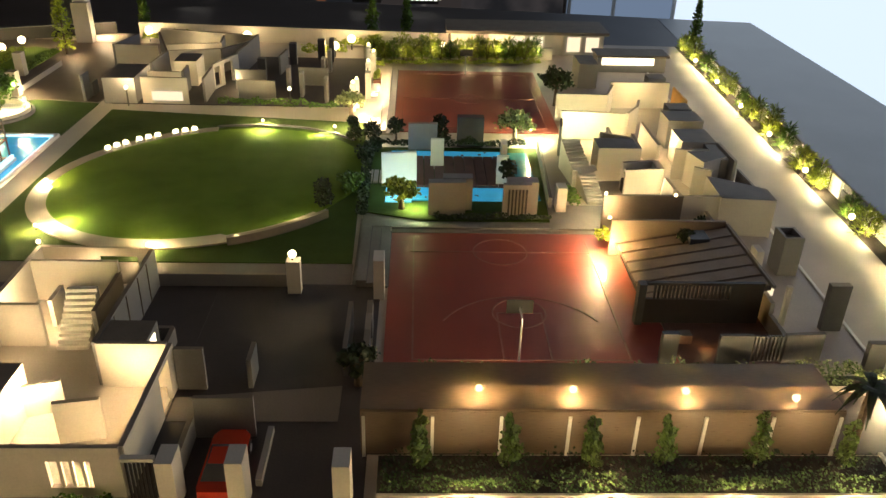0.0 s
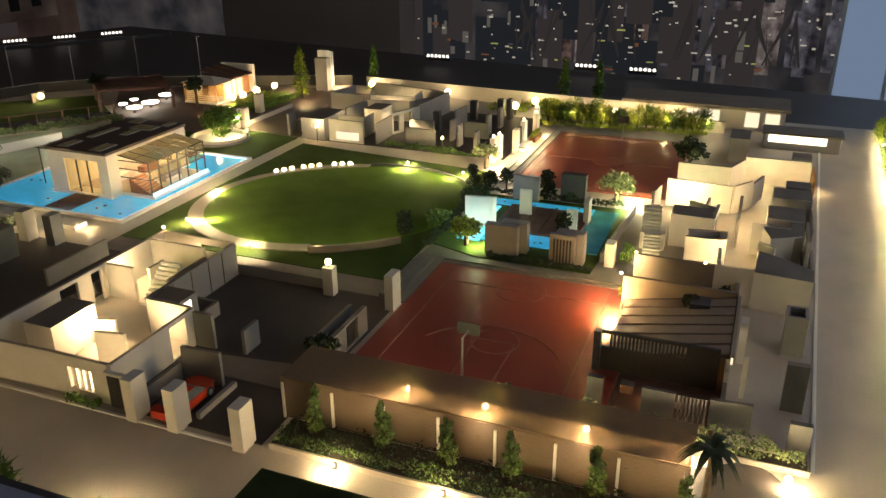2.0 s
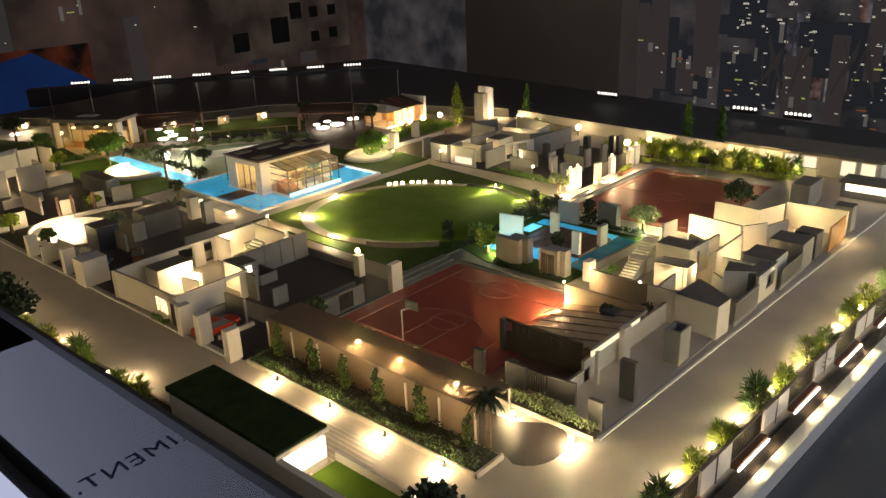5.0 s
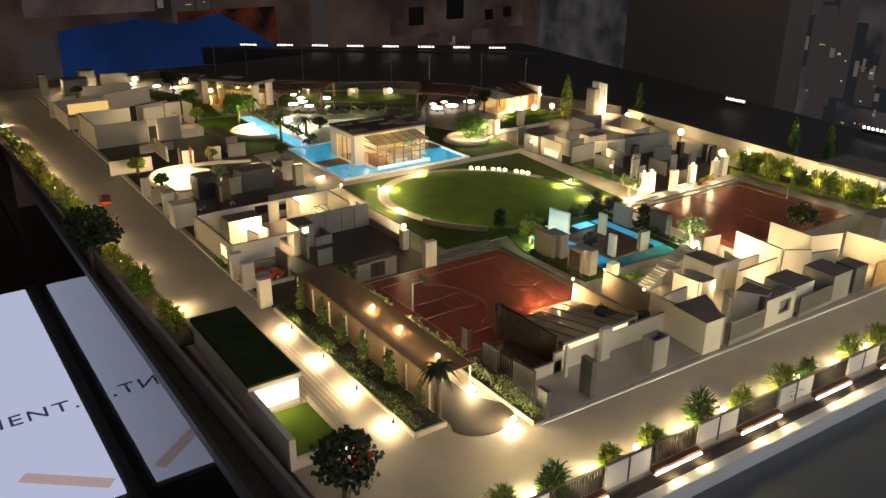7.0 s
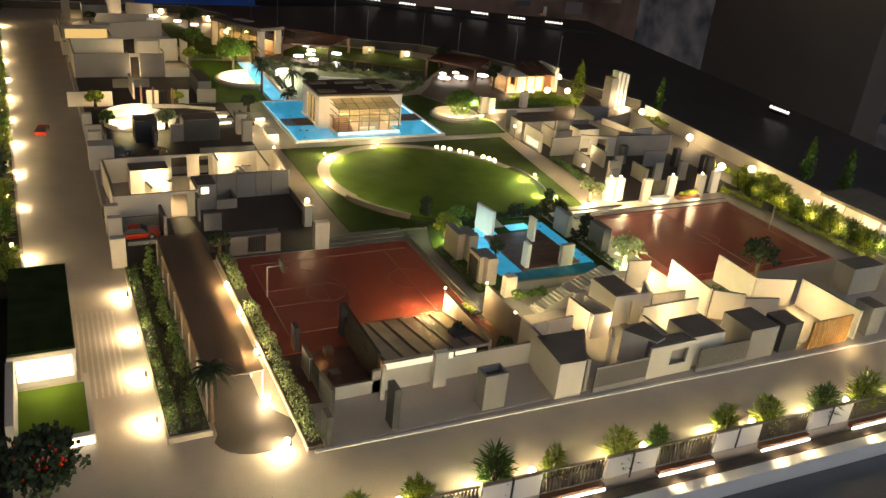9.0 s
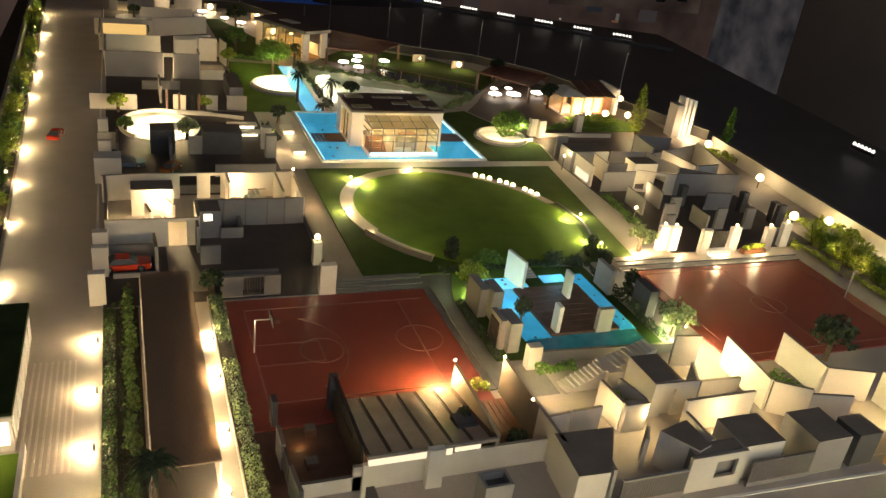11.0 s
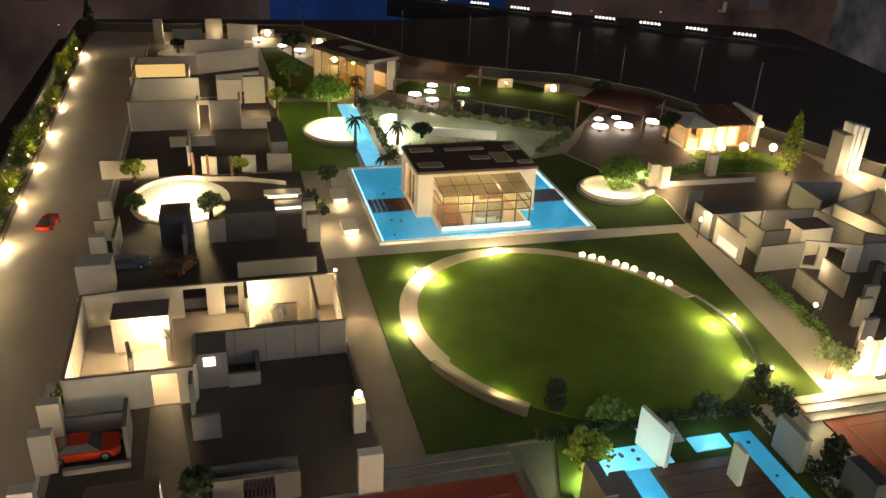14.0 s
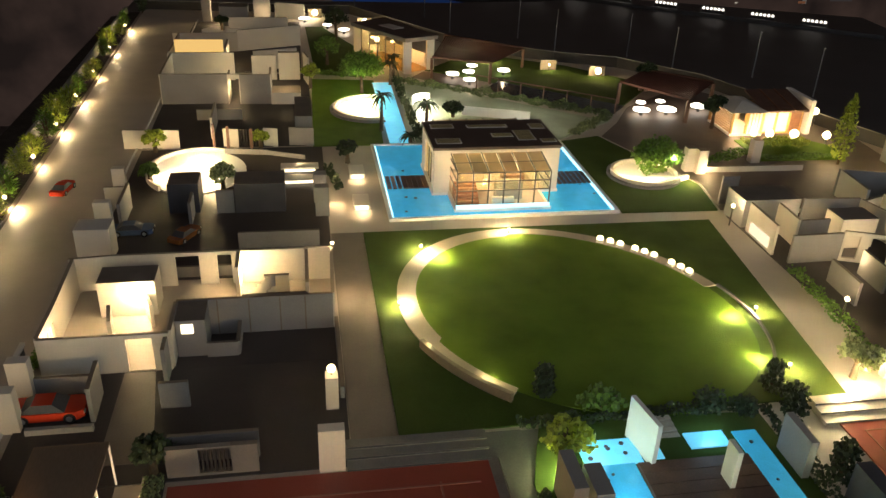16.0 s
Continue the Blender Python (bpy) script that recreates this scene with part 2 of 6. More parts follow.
# ---- mesh helpers ----
class Geo:
    """Gathers faces in centimetres."""

    def __init__(self):
        self.v, self.f, self.m = [], [], []

    def face(self, pts, m=0):
        k = len(self.v)
        self.v += [tuple(p) for p in pts]
        self.f.append(tuple(range(k, k + len(pts))))
        self.m.append(m)

    def prism(self, pts, z0, z1, m=0, top=None):
        n, k = len(pts), len(self.v)
        if sum(a[0] * b[1] - b[0] * a[1] for a, b in zip(pts, pts[1:] + pts[:1])) < 0:
            pts = pts[::-1]
        self.v += [(x, y, z0) for x, y in pts] + [(x, y, z1) for x, y in pts]
        self.f += [tuple(range(k, k + n))[::-1], tuple(range(k + n, k + 2 * n))]
        self.m += [m, m if top is None else top]
        for i in range(n):
            j = (i + 1) % n
            self.f.append((k + i, k + j, k + n + j, k + n + i))
            self.m.append(m)
        return self

    def box(self, x0, y0, z0, x1, y1, z1, m=0, top=None):
        x0, x1, y0, y1 = min(x0, x1), max(x0, x1), min(y0, y1), max(y0, y1)
        return self.prism([(x0, y0), (x1, y0), (x1, y1), (x0, y1)], z0, z1, m, top)

    def bar(self, x0, y0, x1, y1, w, z0, z1, m=0, top=None):
        """An upright board of width w along a line of the plan."""
        d = Vector((x1 - x0, y1 - y0))
        s = Vector((-d.y, d.x)).normalized() * w / 2
        return self.prism([(x0 + s.x, y0 + s.y), (x0 - s.x, y0 - s.y), (x1 - s.x, y1 - s.y), (x1 + s.x, y1 + s.y)], z0, z1, m, top)

    def tube(self, a, b, r0, r1=None, n=6, m=0):
        a, b = Vector(a), Vector(b)
        r1 = r0 if r1 is None else r1
        z = (b - a).normalized()
        x = z.orthogonal().normalized()
        y = z.cross(x)
        k = len(self.v)
        for c, r in ((a, r0), (b, r1)):
            for i in range(n):
                t = math.tau * i / n
                self.v.append(tuple(c + r * (x * math.cos(t) + y * math.sin(t))))
        for i in range(n):
            j = (i + 1) % n
            self.f.append((k + i, k + j, k + n + j, k + n + i))
            self.m.append(m)
        self.f += [tuple(range(k, k + n))[::-1], tuple(range(k + n, k + 2 * n))]
        self.m += [m, m]
        return self

    def ball(self, x, y, z, r, n=8, rings=5, m=0, flat=1.0):
        k = len(self.v)
        for i in range(1, rings):
            p = math.pi * i / rings
            for j in range(n):
                t = math.tau * j / n
                self.v.append((x + r * math.sin(p) * math.cos(t), y + r * math.sin(p) * math.sin(t), z + r * flat * math.cos(p)))
        top, low = len(self.v), len(self.v) + 1
        self.v += [(x, y, z + r * flat), (x, y, z - r * flat)]
        for j in range(n):
            q = (j + 1) % n
            self.f += [(top, k + j, k + q), (low, k + (rings - 2) * n + q, k + (rings - 2) * n + j)]
            self.m += [m, m]
            for i in range(rings - 2):
                self.f.append((k + i * n + j, k + (i + 1) * n + j, k + (i + 1) * n + q, k + i * n + q))
                self.m.append(m)
        return self

    def ring(self, cx, cy, r0, r1, z0, z1, a0, a1, n=48, m=0, sy=1.0):
        """A flat curb along an arc, degrees."""
        closed = abs(a1 - a0) >= 359.9
        k, rows = len(self.v), n if closed else n + 1
        for i in range(rows):
            t = radians(a0 + (a1 - a0) * i / n)
            for r, z in ((r0, z0), (r1, z0), (r1, z1), (r0, z1)):
                self.v.append((cx + r * math.cos(t), cy + sy * r * math.sin(t), z))
        for i in range(n):
            p, q = k + 4 * i, k + 4 * ((i + 1) % rows)
            for e in range(4):
                f = (e + 1) % 4
                self.f.append((p + e, p + f, q + f, q + e))
                self.m.append(m)
        if not closed:
            self.f += [(k + 3, k + 2, k + 1, k), tuple(k + 4 * n + e for e in range(4))]
            self.m += [m, m]
        return self

    def make(self, name, mats, parent=None, label="", smooth=False):
        me = bpy.data.meshes.new(name)
        me.from_pydata([(x * S, y * S, z * S) for x, y, z in self.v], [], self.f)
        for m in mats if isinstance(mats, (list, tuple)) else [mats]:
            me.materials.append(m)
        me.polygons.foreach_set("material_index", self.m)
        if smooth:
            me.polygons.foreach_set("use_smooth", [True] * len(me.polygons))
        me.update()
        ob = new(name, me)
        if parent:
            ob.parent = parent
        if label:
            ob["label"] = label
        return ob


def thing(name, label, category, group="", at=(0, 0, 0)):
    """An empty at a thing's base; its parts are children in local centimetres."""
    ob = new(name)
    ob.empty_display_size = 0.01
    ob.location = Vector(at) * S
    return tagged(ob, label, category, group)


def struct(ob, label, category):
    return tagged(ob, label, category, kind="structure")


def at(x, y, z=0, turn=0, tilt=0):
    return pose(x * S, y * S, z * S, tilt, 0, turn)


def oval(cx, cy, rx, ry, n=40, a0=0, a1=360):
    return [(cx + rx * math.cos(radians(a0 + (a1 - a0) * i / n)), cy + ry * math.sin(radians(a0 + (a1 - a0) * i / n))) for i in range(n)]


def leaves(g, rnd, cx, cy, cz, rx, ry, rz, count, size, m=0, shell=0.5):
    """Small bent leaf quads strewn in an uneven clump."""
    for _ in range(count):
        d = Vector((rnd.gauss(0, 1), rnd.gauss(0, 1), rnd.gauss(0, 1))).normalized() * (shell + (1 - shell) * rnd.random()) * rnd.uniform(0.75, 1.1)
        p = Vector((cx + d.x * rx, cy + d.y * ry, cz + d.z * rz))
        a = Vector((rnd.gauss(0, 1), rnd.gauss(0, 1), rnd.gauss(0, 0.7))).normalized()
        b = a.orthogonal().normalized() * size * rnd.uniform(0.3, 0.5)
        a *= size * rnd.uniform(0.6, 1.2)
        g.face([p - a * 0.5, p + b, p + a * 0.5, p - b], m)



def blades(g, rnd, cx, cy, z0, h, spread, count, length, width):
    """Long narrow leaves that rise and arch out from a stem, as bamboo has."""
    for _ in range(count):
        a, k = rnd.uniform(0, math.tau), rnd.random()
        o = Vector((math.cos(a), math.sin(a), 0))
        p = Vector((cx, cy, z0 + h * k)) + o * spread * (0.15 + 0.5 * rnd.random()) * (0.5 + 0.6 * math.sin(math.pi * min(1, k + 0.15)))
        tip = p + (o * rnd.uniform(0.5, 1.0) + Vector((0, 0, rnd.uniform(-0.1, 0.9)))).normalized() * length * rnd.uniform(0.6, 1.2)
        side = o.cross(Vector((0, 0, 1))) * width * rnd.uniform(0.7, 1.2)
        mid = p.lerp(tip, 0.45) + Vector((0, 0, length * 0.06))
        g.face([p, mid + side, tip, mid - side])


# ---- the room ----
g = Geo()
g.box(-400, -400, -92, 460, 460, -90)
struct(g.make("floor", FLOOR), "dark polished showroom floor", "floor")
for nm, b in (("wall_north", (-400, 458, -90, 460, 466, 240)), ("wall_south", (-400, -406, -90, 460, -398, 240)),
              ("wall_east", (458, -398, -90, 466, 458, 240)), ("wall_west", (-406, -398, -90, -398, 458, 240))):
    struct(Geo().box(*b).make(nm, ROOM), "dark unlit showroom wall", "wall")
struct(Geo().box(-400, -400, 240, 460, 460, 246).make("ceiling", ROOM), "dark showroom ceiling", "ceiling")
# lit screen wall behind the south-east corner of the model
g = Geo()
g.box(150, -99, -60, 153, -73, 120)
struct(g.make("backdrop", SCREEN_DIM), "dim blue display wall", "screen")
g = Geo()
g.box(150, -138, -60, 153, -99, 120)
g.box(62, -140, -60, 153, -138, 120)
struct(g.make("backdrop", SCREEN), "large pale blue lit display wall", "screen")
g = Geo()
for y in (-99, -84, -73):
    g.box(149.3, y - 0.4, -60, 149.97, y + 0.4, 120)
struct(g.make("trim", STEEL), "thin metal joints of the display wall", "trim")
struct(Geo().box(-380, 300, -90, 420, 302, 200).make("backdrop_photo", PHOTO_N), "dim dark brown picture wall behind the model", "backdrop")
struct(Geo().box(300, -98, -90, 302, 300, 200).make("backdrop_photo", PHOTO_E), "dim picture wall of a night city", "backdrop")
struct(Geo().box(-300, -200, -90, -298, 300, 200).make("backdrop_photo", PHOTO_N), "dim dark brown picture wall behind the model", "backdrop")
rnd = random.Random(12)
cy = new("far_city", None)
tagged(cy, "dim towers of a night city on the far picture wall", "backdrop", kind="structure")
for i in range(26):
    y, w = -84 + i * 5.2 + rnd.uniform(-2, 2), rnd.uniform(2.5, 6.5)
    top = rnd.uniform(-22, 24)
    tone = rnd.choice(((0.075, 0.06, 0.056), (0.04, 0.038, 0.045), (0.055, 0.035, 0.03), (0.022, 0.02, 0.024)))
    Geo().box(299.0, y, -34 - 4 * rnd.random(), 299.4 + 0.01 * i, y + w, top).make("tower", dim_photo("far_tower", 22, tuple(c * 0.5 for c in tone), tuple(c * 2.6 for c in tone)), cy)
g = Geo()
for _ in range(150):
    y, z = rnd.uniform(-86, 60), rnd.uniform(-34, 10)
    g.box(298.5, y, z, 298.55, y + rnd.uniform(0.4, 2.6), z + rnd.uniform(0.3, 0.9))
g.make("lit_window", light_mat("far_window", (1.0, 0.9, 0.75), 0.42), cy)
g = Geo()
for _ in range(22):
    y = rnd.uniform(-86, 60)
    a = rnd.uniform(-1, 1)
    g.v += [(298.3, y, -34), (298.3, y + 0.7, -34), (298.3, y + 0.7 + a * 9, rnd.uniform(-24, -8)), (298.3, y + a * 9, rnd.uniform(-24, -8))]
    k = len(g.v)
    g.f.append((k - 4, k - 3, k - 2, k - 1))
    g.m.append(0)
g.make("brace", light_mat("far_brace", (0.8, 0.7, 0.68), 0.03), cy, "dim slanting struts")
lt = new("far_lights", None)
tagged(lt, "tiny far lights and blocks in the night picture walls", "lights", kind="stuff")
for colour, k, n, wide, tall in (((0.9, 0.75, 0.72), 0.035, 26, (5, 12), (14, 46)), ((0.7, 0.75, 0.9), 0.02, 22, (8, 20), (8, 30)), ((1.0, 0.9, 0.8), 0.09, 26, (1.2, 3), (3, 9)),
                                 ((1.0, 0.88, 0.7), 0.4, 70, (0.5, 1.6), (0.35, 0.8)), ((0.95, 0.95, 0.3), 0.3, 14, (0.6, 3.5), (0.4, 0.8)), ((1.0, 0.4, 0.2), 0.12, 18, (1, 4), (0.6, 1.6))):
    g = Geo()
    d = 298.9 - k
    for _ in range(n):
        y, z = rnd.uniform(-60, 150), -52 + abs(rnd.gauss(0, 24))
        g.box(d - 0.05, y, z, d, y + rnd.uniform(*wide), z + rnd.uniform(*tall))
    for _ in range(n // 2):
        x, z = rnd.uniform(-120, 260), rnd.uniform(-50, 30)
        g.box(x, d - 0.05, z, x + rnd.uniform(*wide), d, z + rnd.uniform(*tall))
    g.make("light", light_mat("far_light", colour, k), lt)
g = Geo()
for i in range(12):
    g.box(298.2, -62 + i * 9, -58, 298.4, -58 + i * 9, -55.4)
g.make("pale_box", light_mat("far_box", (0.8, 0.75, 0.7), 0.12), lt)
struct(Geo().box(188, 54, -90, 200, 122, 200).make("wall_column", COLUMN), "broad brown-grey showroom column", "column")
# unseen soft lamp, added to brighten the south road and south faces
area_lamp("south_fill", look((-0.15, -1.42, 0.4), (0.05, -0.72, -0.05)), 0.9, 0.8, 1.9, (0.92, 0.94, 1.0))

# ---- the table and the roads round the estate ----
SITE = [(-35.2, -70.9), (64, -75.2), (66, 8), (52, 44), (42.5, 54.5), (33, 58.5), (19.5, 67), (2, 96), (-37.6, 100)]
g = Geo().prism([(-43.2, -95), (91, -95), (121, 104), (66, 128), (48, 121), (24, 119), (-43.2, 122)], -88, -2)
struct(g.make("ground", ROAD), "dark glossy base board with the roads round the estate", "base")
struct(Geo().prism(SITE, -1.99, 0).make("pavement", PAVE), "beige paved podium of the model estate", "pavement")
struct(Geo().prism([(-43.1, -94.9), (90.9, -94.9), (93, -78.7), (-43.1, -73.0)], -1.99, -1.94).make("road", ROAD_S), "pale grey road along the fence", "road")
# white kerb lines
g = Geo()
g.bar(-17.2, -63.5, 62, -66.2, 0.22, 0, 0.1)
g.box(-26.75, -32, 0, -26.55, 90, 0.12)
struct(g.make("kerb", PORCELAIN), "thin white kerb along the estate road", "kerb")
bw = thing("garden_boundary", "low dark boundary wall with a thin white coping", "wall")
for a, b in zip(SITE[2:8], SITE[3:9]):
    Geo().bar(*a, *b, 0.3, 0, 1.6).make("wall", BLACKP, bw)
    Geo().bar(*a, *b, 0.14, 1.6, 1.7).make("coping", GREY_SHADE, bw, "thin pale coping")
# light falling through slats beside the gate house, painted as pale stripes
g = Geo()
for i in range(8):
    g.prism([(-30.9 + i * 0.42, -53.0), (-30.74 + i * 0.42, -53.0), (-30.56 + i * 0.4, -40.5), (-30.7 + i * 0.4, -40.5)], 0, 0.03)
struct(g.make("slat_light_stripes", SLAT_LIGHT), "pale stripes of slat light painted on the road", "road marking")

# ---- courts ----
def court(name, label, x0, y0, x1, y1, lines):
    t = thing(name, label, "sports court")
    Geo().box(x0, y0, 0, x1, y1, 0.12).make("surface", COURT, t)
    lines.make("line", LINE, t, "thin white court lines")
    return t


g = Geo()
g.ring(-1.05, -41.9, 1.95, 2.06, 0.12, 0.16, 0, 360, 40)
g.box(-1.16, -48.7, 0.12, -1.04, -35.2, 0.16)
g.box(-14.9, -48.7, 0.12, 1.2, -48.58, 0.16)
g.box(-14.9, -35.5, 0.12, 1.2, -35.38, 0.16)
g.box(-14.9, -48.7, 0.12, -14.78, -35.4, 0.16)
g.ring(-9.6, -42.4, 1.7, 1.8, 0.12, 0.16, 0, 360, 36)
g.box(-14.8, -43.9, 0.12, -9.6, -43.8, 0.16)
g.box(-14.8, -41.0, 0.12, -9.6, -40.9, 0.16)
g.box(-9.65, -43.9, 0.12, -9.55, -40.9, 0.16)
g.ring(-13.2, -42.4, 5.6, 5.7, 0.12, 0.16, -62, 62, 40)
court("basketball_court", "red basketball court with thin white lines", -16.3, -51.5, 2.0, -33.7, g)
g = Geo()
g.box(26.6, -49.4, 0.12, 46.8, -49.3, 0.16)
g.box(26.6, -34.1, 0.12, 46.8, -34.0, 0.16)
g.box(26.6, -49.4, 0.12, 26.7, -34.0, 0.16)
g.box(46.7, -49.4, 0.12, 46.8, -34.0, 0.16)
g.box(36.7, -49.4, 0.12, 36.8, -34.0, 0.16)
g.ring(36.75, -41.7, 1.7, 1.8, 0.12, 0.16, 0, 360, 36)
court("tennis_court", "red sports court beside the walkway steps", 25.4, -50.5, 48.4, -33.2, g)


def hoop(x, y, turn):
    t = thing("basketball_hoop", "thin grey basketball stand on the red court", "basketball hoop", at=(x, y, 0.12))
    t.rotation_euler.z = radians(turn)
    Geo().tube((0, 0, 0), (0, 0, 3.0), 0.07).make("pole", STEEL, t)
    Geo().tube((0, 0, 2.95), (1.2, 0, 2.95), 0.06).make("arm", STEEL, t)
    Geo().box(1.2, -0.8, 2.6, 1.26, 0.8, 3.5).make("backboard", RUBBER, t)
    Geo().ring(1.65, 0, 0.22, 0.28, 2.7, 2.76, 0, 360, 16).make("rim", METAL, t)
    return t


hoop(-14.9, -41.8, 0)
hoop(47, -41.7, 180)
# steps beside the courts
for nm, lab, bs in (("step", "grey stone steps down to the red court", [(-6.3, -33.68, 0, 2.2, -32.9, 0.2), (-6.3, -32.9, 0, 2.2, -32.2, 0.4), (-6.3, -32.2, 0, 2.2, -31.5, 0.6)]),
                    ("step", "long stone steps beside the court", [(2.0, -50, 0, 2.6, -33.7, 0.15), (2.6, -50, 0, 3.2, -33.7, 0.3)]),
                    ("step", "stone steps with dark edges above the red court", [(24.4, -33.2, 0, 48.4, -32.5, 0.25), (24.4, -32.5, 0, 48.4, -31.8, 0.5), (24.4, -31.8, 0, 32, -31.0, 0.7)])):
    st = thing("stone_steps", lab, "steps")
    for b in bs:
        Geo().box(*b).make(nm, STONE if b[0] < 20 else PAVE, st)
        Geo().box(b[0], b[1] - 0.06, b[5] - 0.1, b[3], b[1] - 0.003, b[5] - 0.02).make("riser", DARK, st, "dark step edge")
struct(Geo().box(3.2, -52, 0, 7.6, -31.3, 0.06).make("pavement_stone", STONE), "grey stone walkway between court and water garden", "pavement")
struct(Geo().box(-6.2, -33.6, 0, 4.6, -31.2, 0.05).make("pavement_stone", STONE), "grey stone walkway beside the lawn", "pavement")

# darker overlay where the walk is unlit, ending before the bench lamps
struct(Geo().box(-5.95, -31.1, 0, -3.02, -2.4, 0.05).make("pavement_walk", PAVE_M), "grey-brown overlay darkening the unlit walk between villa and lawn", "pavement")
struct(Geo().prism([(33.3, -0.5), (60, -1.5), (62, 24), (48.4, 43), (36.2, 33.4), (32.4, 27), (28.6, 22), (34.4, 6)], 0, 0.05).make("pavement_garden", PAVE_D), "dark brown garden paving round the hut", "pavement")

# ---- the lawn ----
LAWN = [(-3, -31), (27.8, -30.4), (31, -2.7), (-3, -2.5)]
struct(Geo().prism(LAWN, 0, 0.1).make("ground_lawn", TURF), "dark green lawn round the oval path", "lawn")
OC, OA, OB, OT = (12.5, -17.6), 15.2, 12.9, radians(-53.6)


def on_oval(deg, inset=0.0):
    """A point of the lawn's edge in the plan direction given, moved inwards."""
    d = radians(deg) - OT
    k = 1 / math.hypot(math.cos(d) / OA, math.sin(d) / OB) - inset
    return OC[0] + k * math.cos(radians(deg)), OC[1] + k * math.sin(radians(deg))


g = Geo()
n = 110
for i in range(n):
    a0, a1 = (234 + (10 - 234) * (i + k) / n for k in (0, 1))
    w0, w1 = (1.55 if 100 < a < 196 else 1.15 for a in (a0, a1))
    g.prism([on_oval(a0), on_oval(a0, w0), on_oval(a1, w1), on_oval(a1)], 0.1, 0.2)
struct(g.make("pavement_path", PAVE_P), "curved beige path round the oval lawn", "path")
struct(Geo().prism([on_oval(i * 5, 0.9) for i in range(72)], 0.1, 0.17).make("ground_oval_lawn", GRASS), "bright green oval lawn", "lawn")
g = Geo()
for i in range(30):
    g.bar(*on_oval(10 - 2.0 * i, -0.1), *on_oval(8 - 2.0 * i, -0.1), 0.2, 0.1, 0.3)
struct(g.make("edging", DARK), "thin dark edging of the oval lawn", "edging")
# low curved wall on the south-west of the oval
g = Geo()
for i in range(30):
    g.bar(*on_oval(197 + 1.25 * i, -0.25), *on_oval(198.25 + 1.25 * i, -0.25), 0.35, 0.1, 0.75)
struct(g.make("edging_wall", CAP), "low curved retaining edge of the path", "edging")


def seat():
    t = thing("lawn_stool", "glowing round white stool on the lawn edge", "stool", "glowing stools on the lawn edge")
    Geo().box(-0.25, -0.32, 0, 0.25, 0.32, 0.2).make("base", PORCELAIN, t)
    Geo().ball(0, 0, 0.36, 0.3, flat=0.6).make("shade", BULB, t, "glowing white shade", True)
    return t


st = seat()
for i, k in enumerate((62, 57.6, 53.2, 46.6, 42.2, 37.8, 29.4, 25, 20.6)):
    x, y = on_oval(k, 0.7)
    m = at(x, y, 0.2, k)
    if i == 0:
        st.matrix_basis = m
    else:
        copy_thing(st, m)
    if i in (1, 4, 7):
        glow(*on_oval(k, -0.4), 1.2, 0.006)


def bollard(x, y, z, h=0.9, power=0.03, head=0.22, name="bollard_lamp", label="small lit bollard lamp on the lawn", colour=WARM):
    t = thing(name, label, "lamp", "bollard lamps", (x, y, z))
    Geo().tube((0, 0, 0), (0, 0, h), 0.07).make("post", METAL, t)
    Geo().ball(0, 0, h + head, head).make("head", BULB, t, "glowing warm head", True)
    glow(x, y, z + h + head * 2 + 0.12, power, colour)
    return t


for x, y in ((10.4, -4.0), (1.8, -6.6), (-1.2, -15.9), (26.8, -19.6), (25.3, -27.2)):
    bollard(x, y, 0.1, 0.3, 0.2, 0.14)
for x, y, p in ((0.2, -22.2, 0.03), (3.4, -26.4, 0.03), (3.2, -8.4, 0.1), (24.6, -20.2, 0.13), (23.8, -26.0, 0.11)):
    glow(x, y, 0.7, p, (1.0, 0.88, 0.4))

# ---- pool and pavilion ----
pl = thing("swimming_pool", "glowing turquoise pool round the glass pavilion", "pool")
Geo().box(0, 0, 0, 22.3, 20, 0.14).make("water", POOL, pl)
g = Geo()
for b in ((-0.35, -0.35, 22.65, 0), (-0.35, 20, 22.65, 20.35), (-0.35, 0, 0, 20), (22.3, 0, 22.65, 20)):
    g.box(b[0], b[1], 0, b[2], b[3], 0.3)
g.make("coping", PORCELAIN, pl, "pale stone coping")
rnd = random.Random(4)
g = Geo()
for _ in range(40):
    x, y = rnd.uniform(0.6, 21.6), rnd.uniform(0.6, 19.4)
    if not (3 < x < 18.5 and 1 < y < 16):
        g.ball(x, y, 0.2, rnd.uniform(0.1, 0.22), 6, 3, flat=0.4)
g.make("lily_pad", DARK, pl, "small dark floating plants")["kind"] = "stuff"
Geo().prism([(2.0, 20.35), (4.3, 20.35), (4.7, 46.6), (2.1, 46.6)], 0, 0.14).make("channel", POOL_HOT, pl, "narrow glowing water channel")
# blue point lamps without a body, added to brighten pool and channel
for i in range(8):
    glow(1 + 20.3 * i / 7, 0.8, 0.8, 0.004, (0.25, 0.7, 1.0), 1.2)
for x, y in ((0.9, 8), (0.9, 14), (21.2, 6), (21.2, 12), (21.2, 17), (2.6, 26), (3, 34), (3.4, 42)):
    glow(x, y, 0.9, 0.005, (0.25, 0.7, 1.0), 1.2)

# glowing strips added to give the bright bands of water along the rim
Geo().box(0.02, 0.02, 0.14, 22.28, 0.22, 0.2).make("edge_glow", POOL_EDGE, pl, "glowing cyan band along the pool edge")
Geo().box(22.0, 0.3, 0.14, 22.28, 19.9, 0.2).make("edge_glow", POOL_EDGE, pl, "glowing cyan band along the pool edge")
Geo().box(0.02, 0.3, 0.14, 0.16, 19.9, 0.2).make("edge_glow", POOL_EDGE, pl, "glowing cyan band along the pool edge")

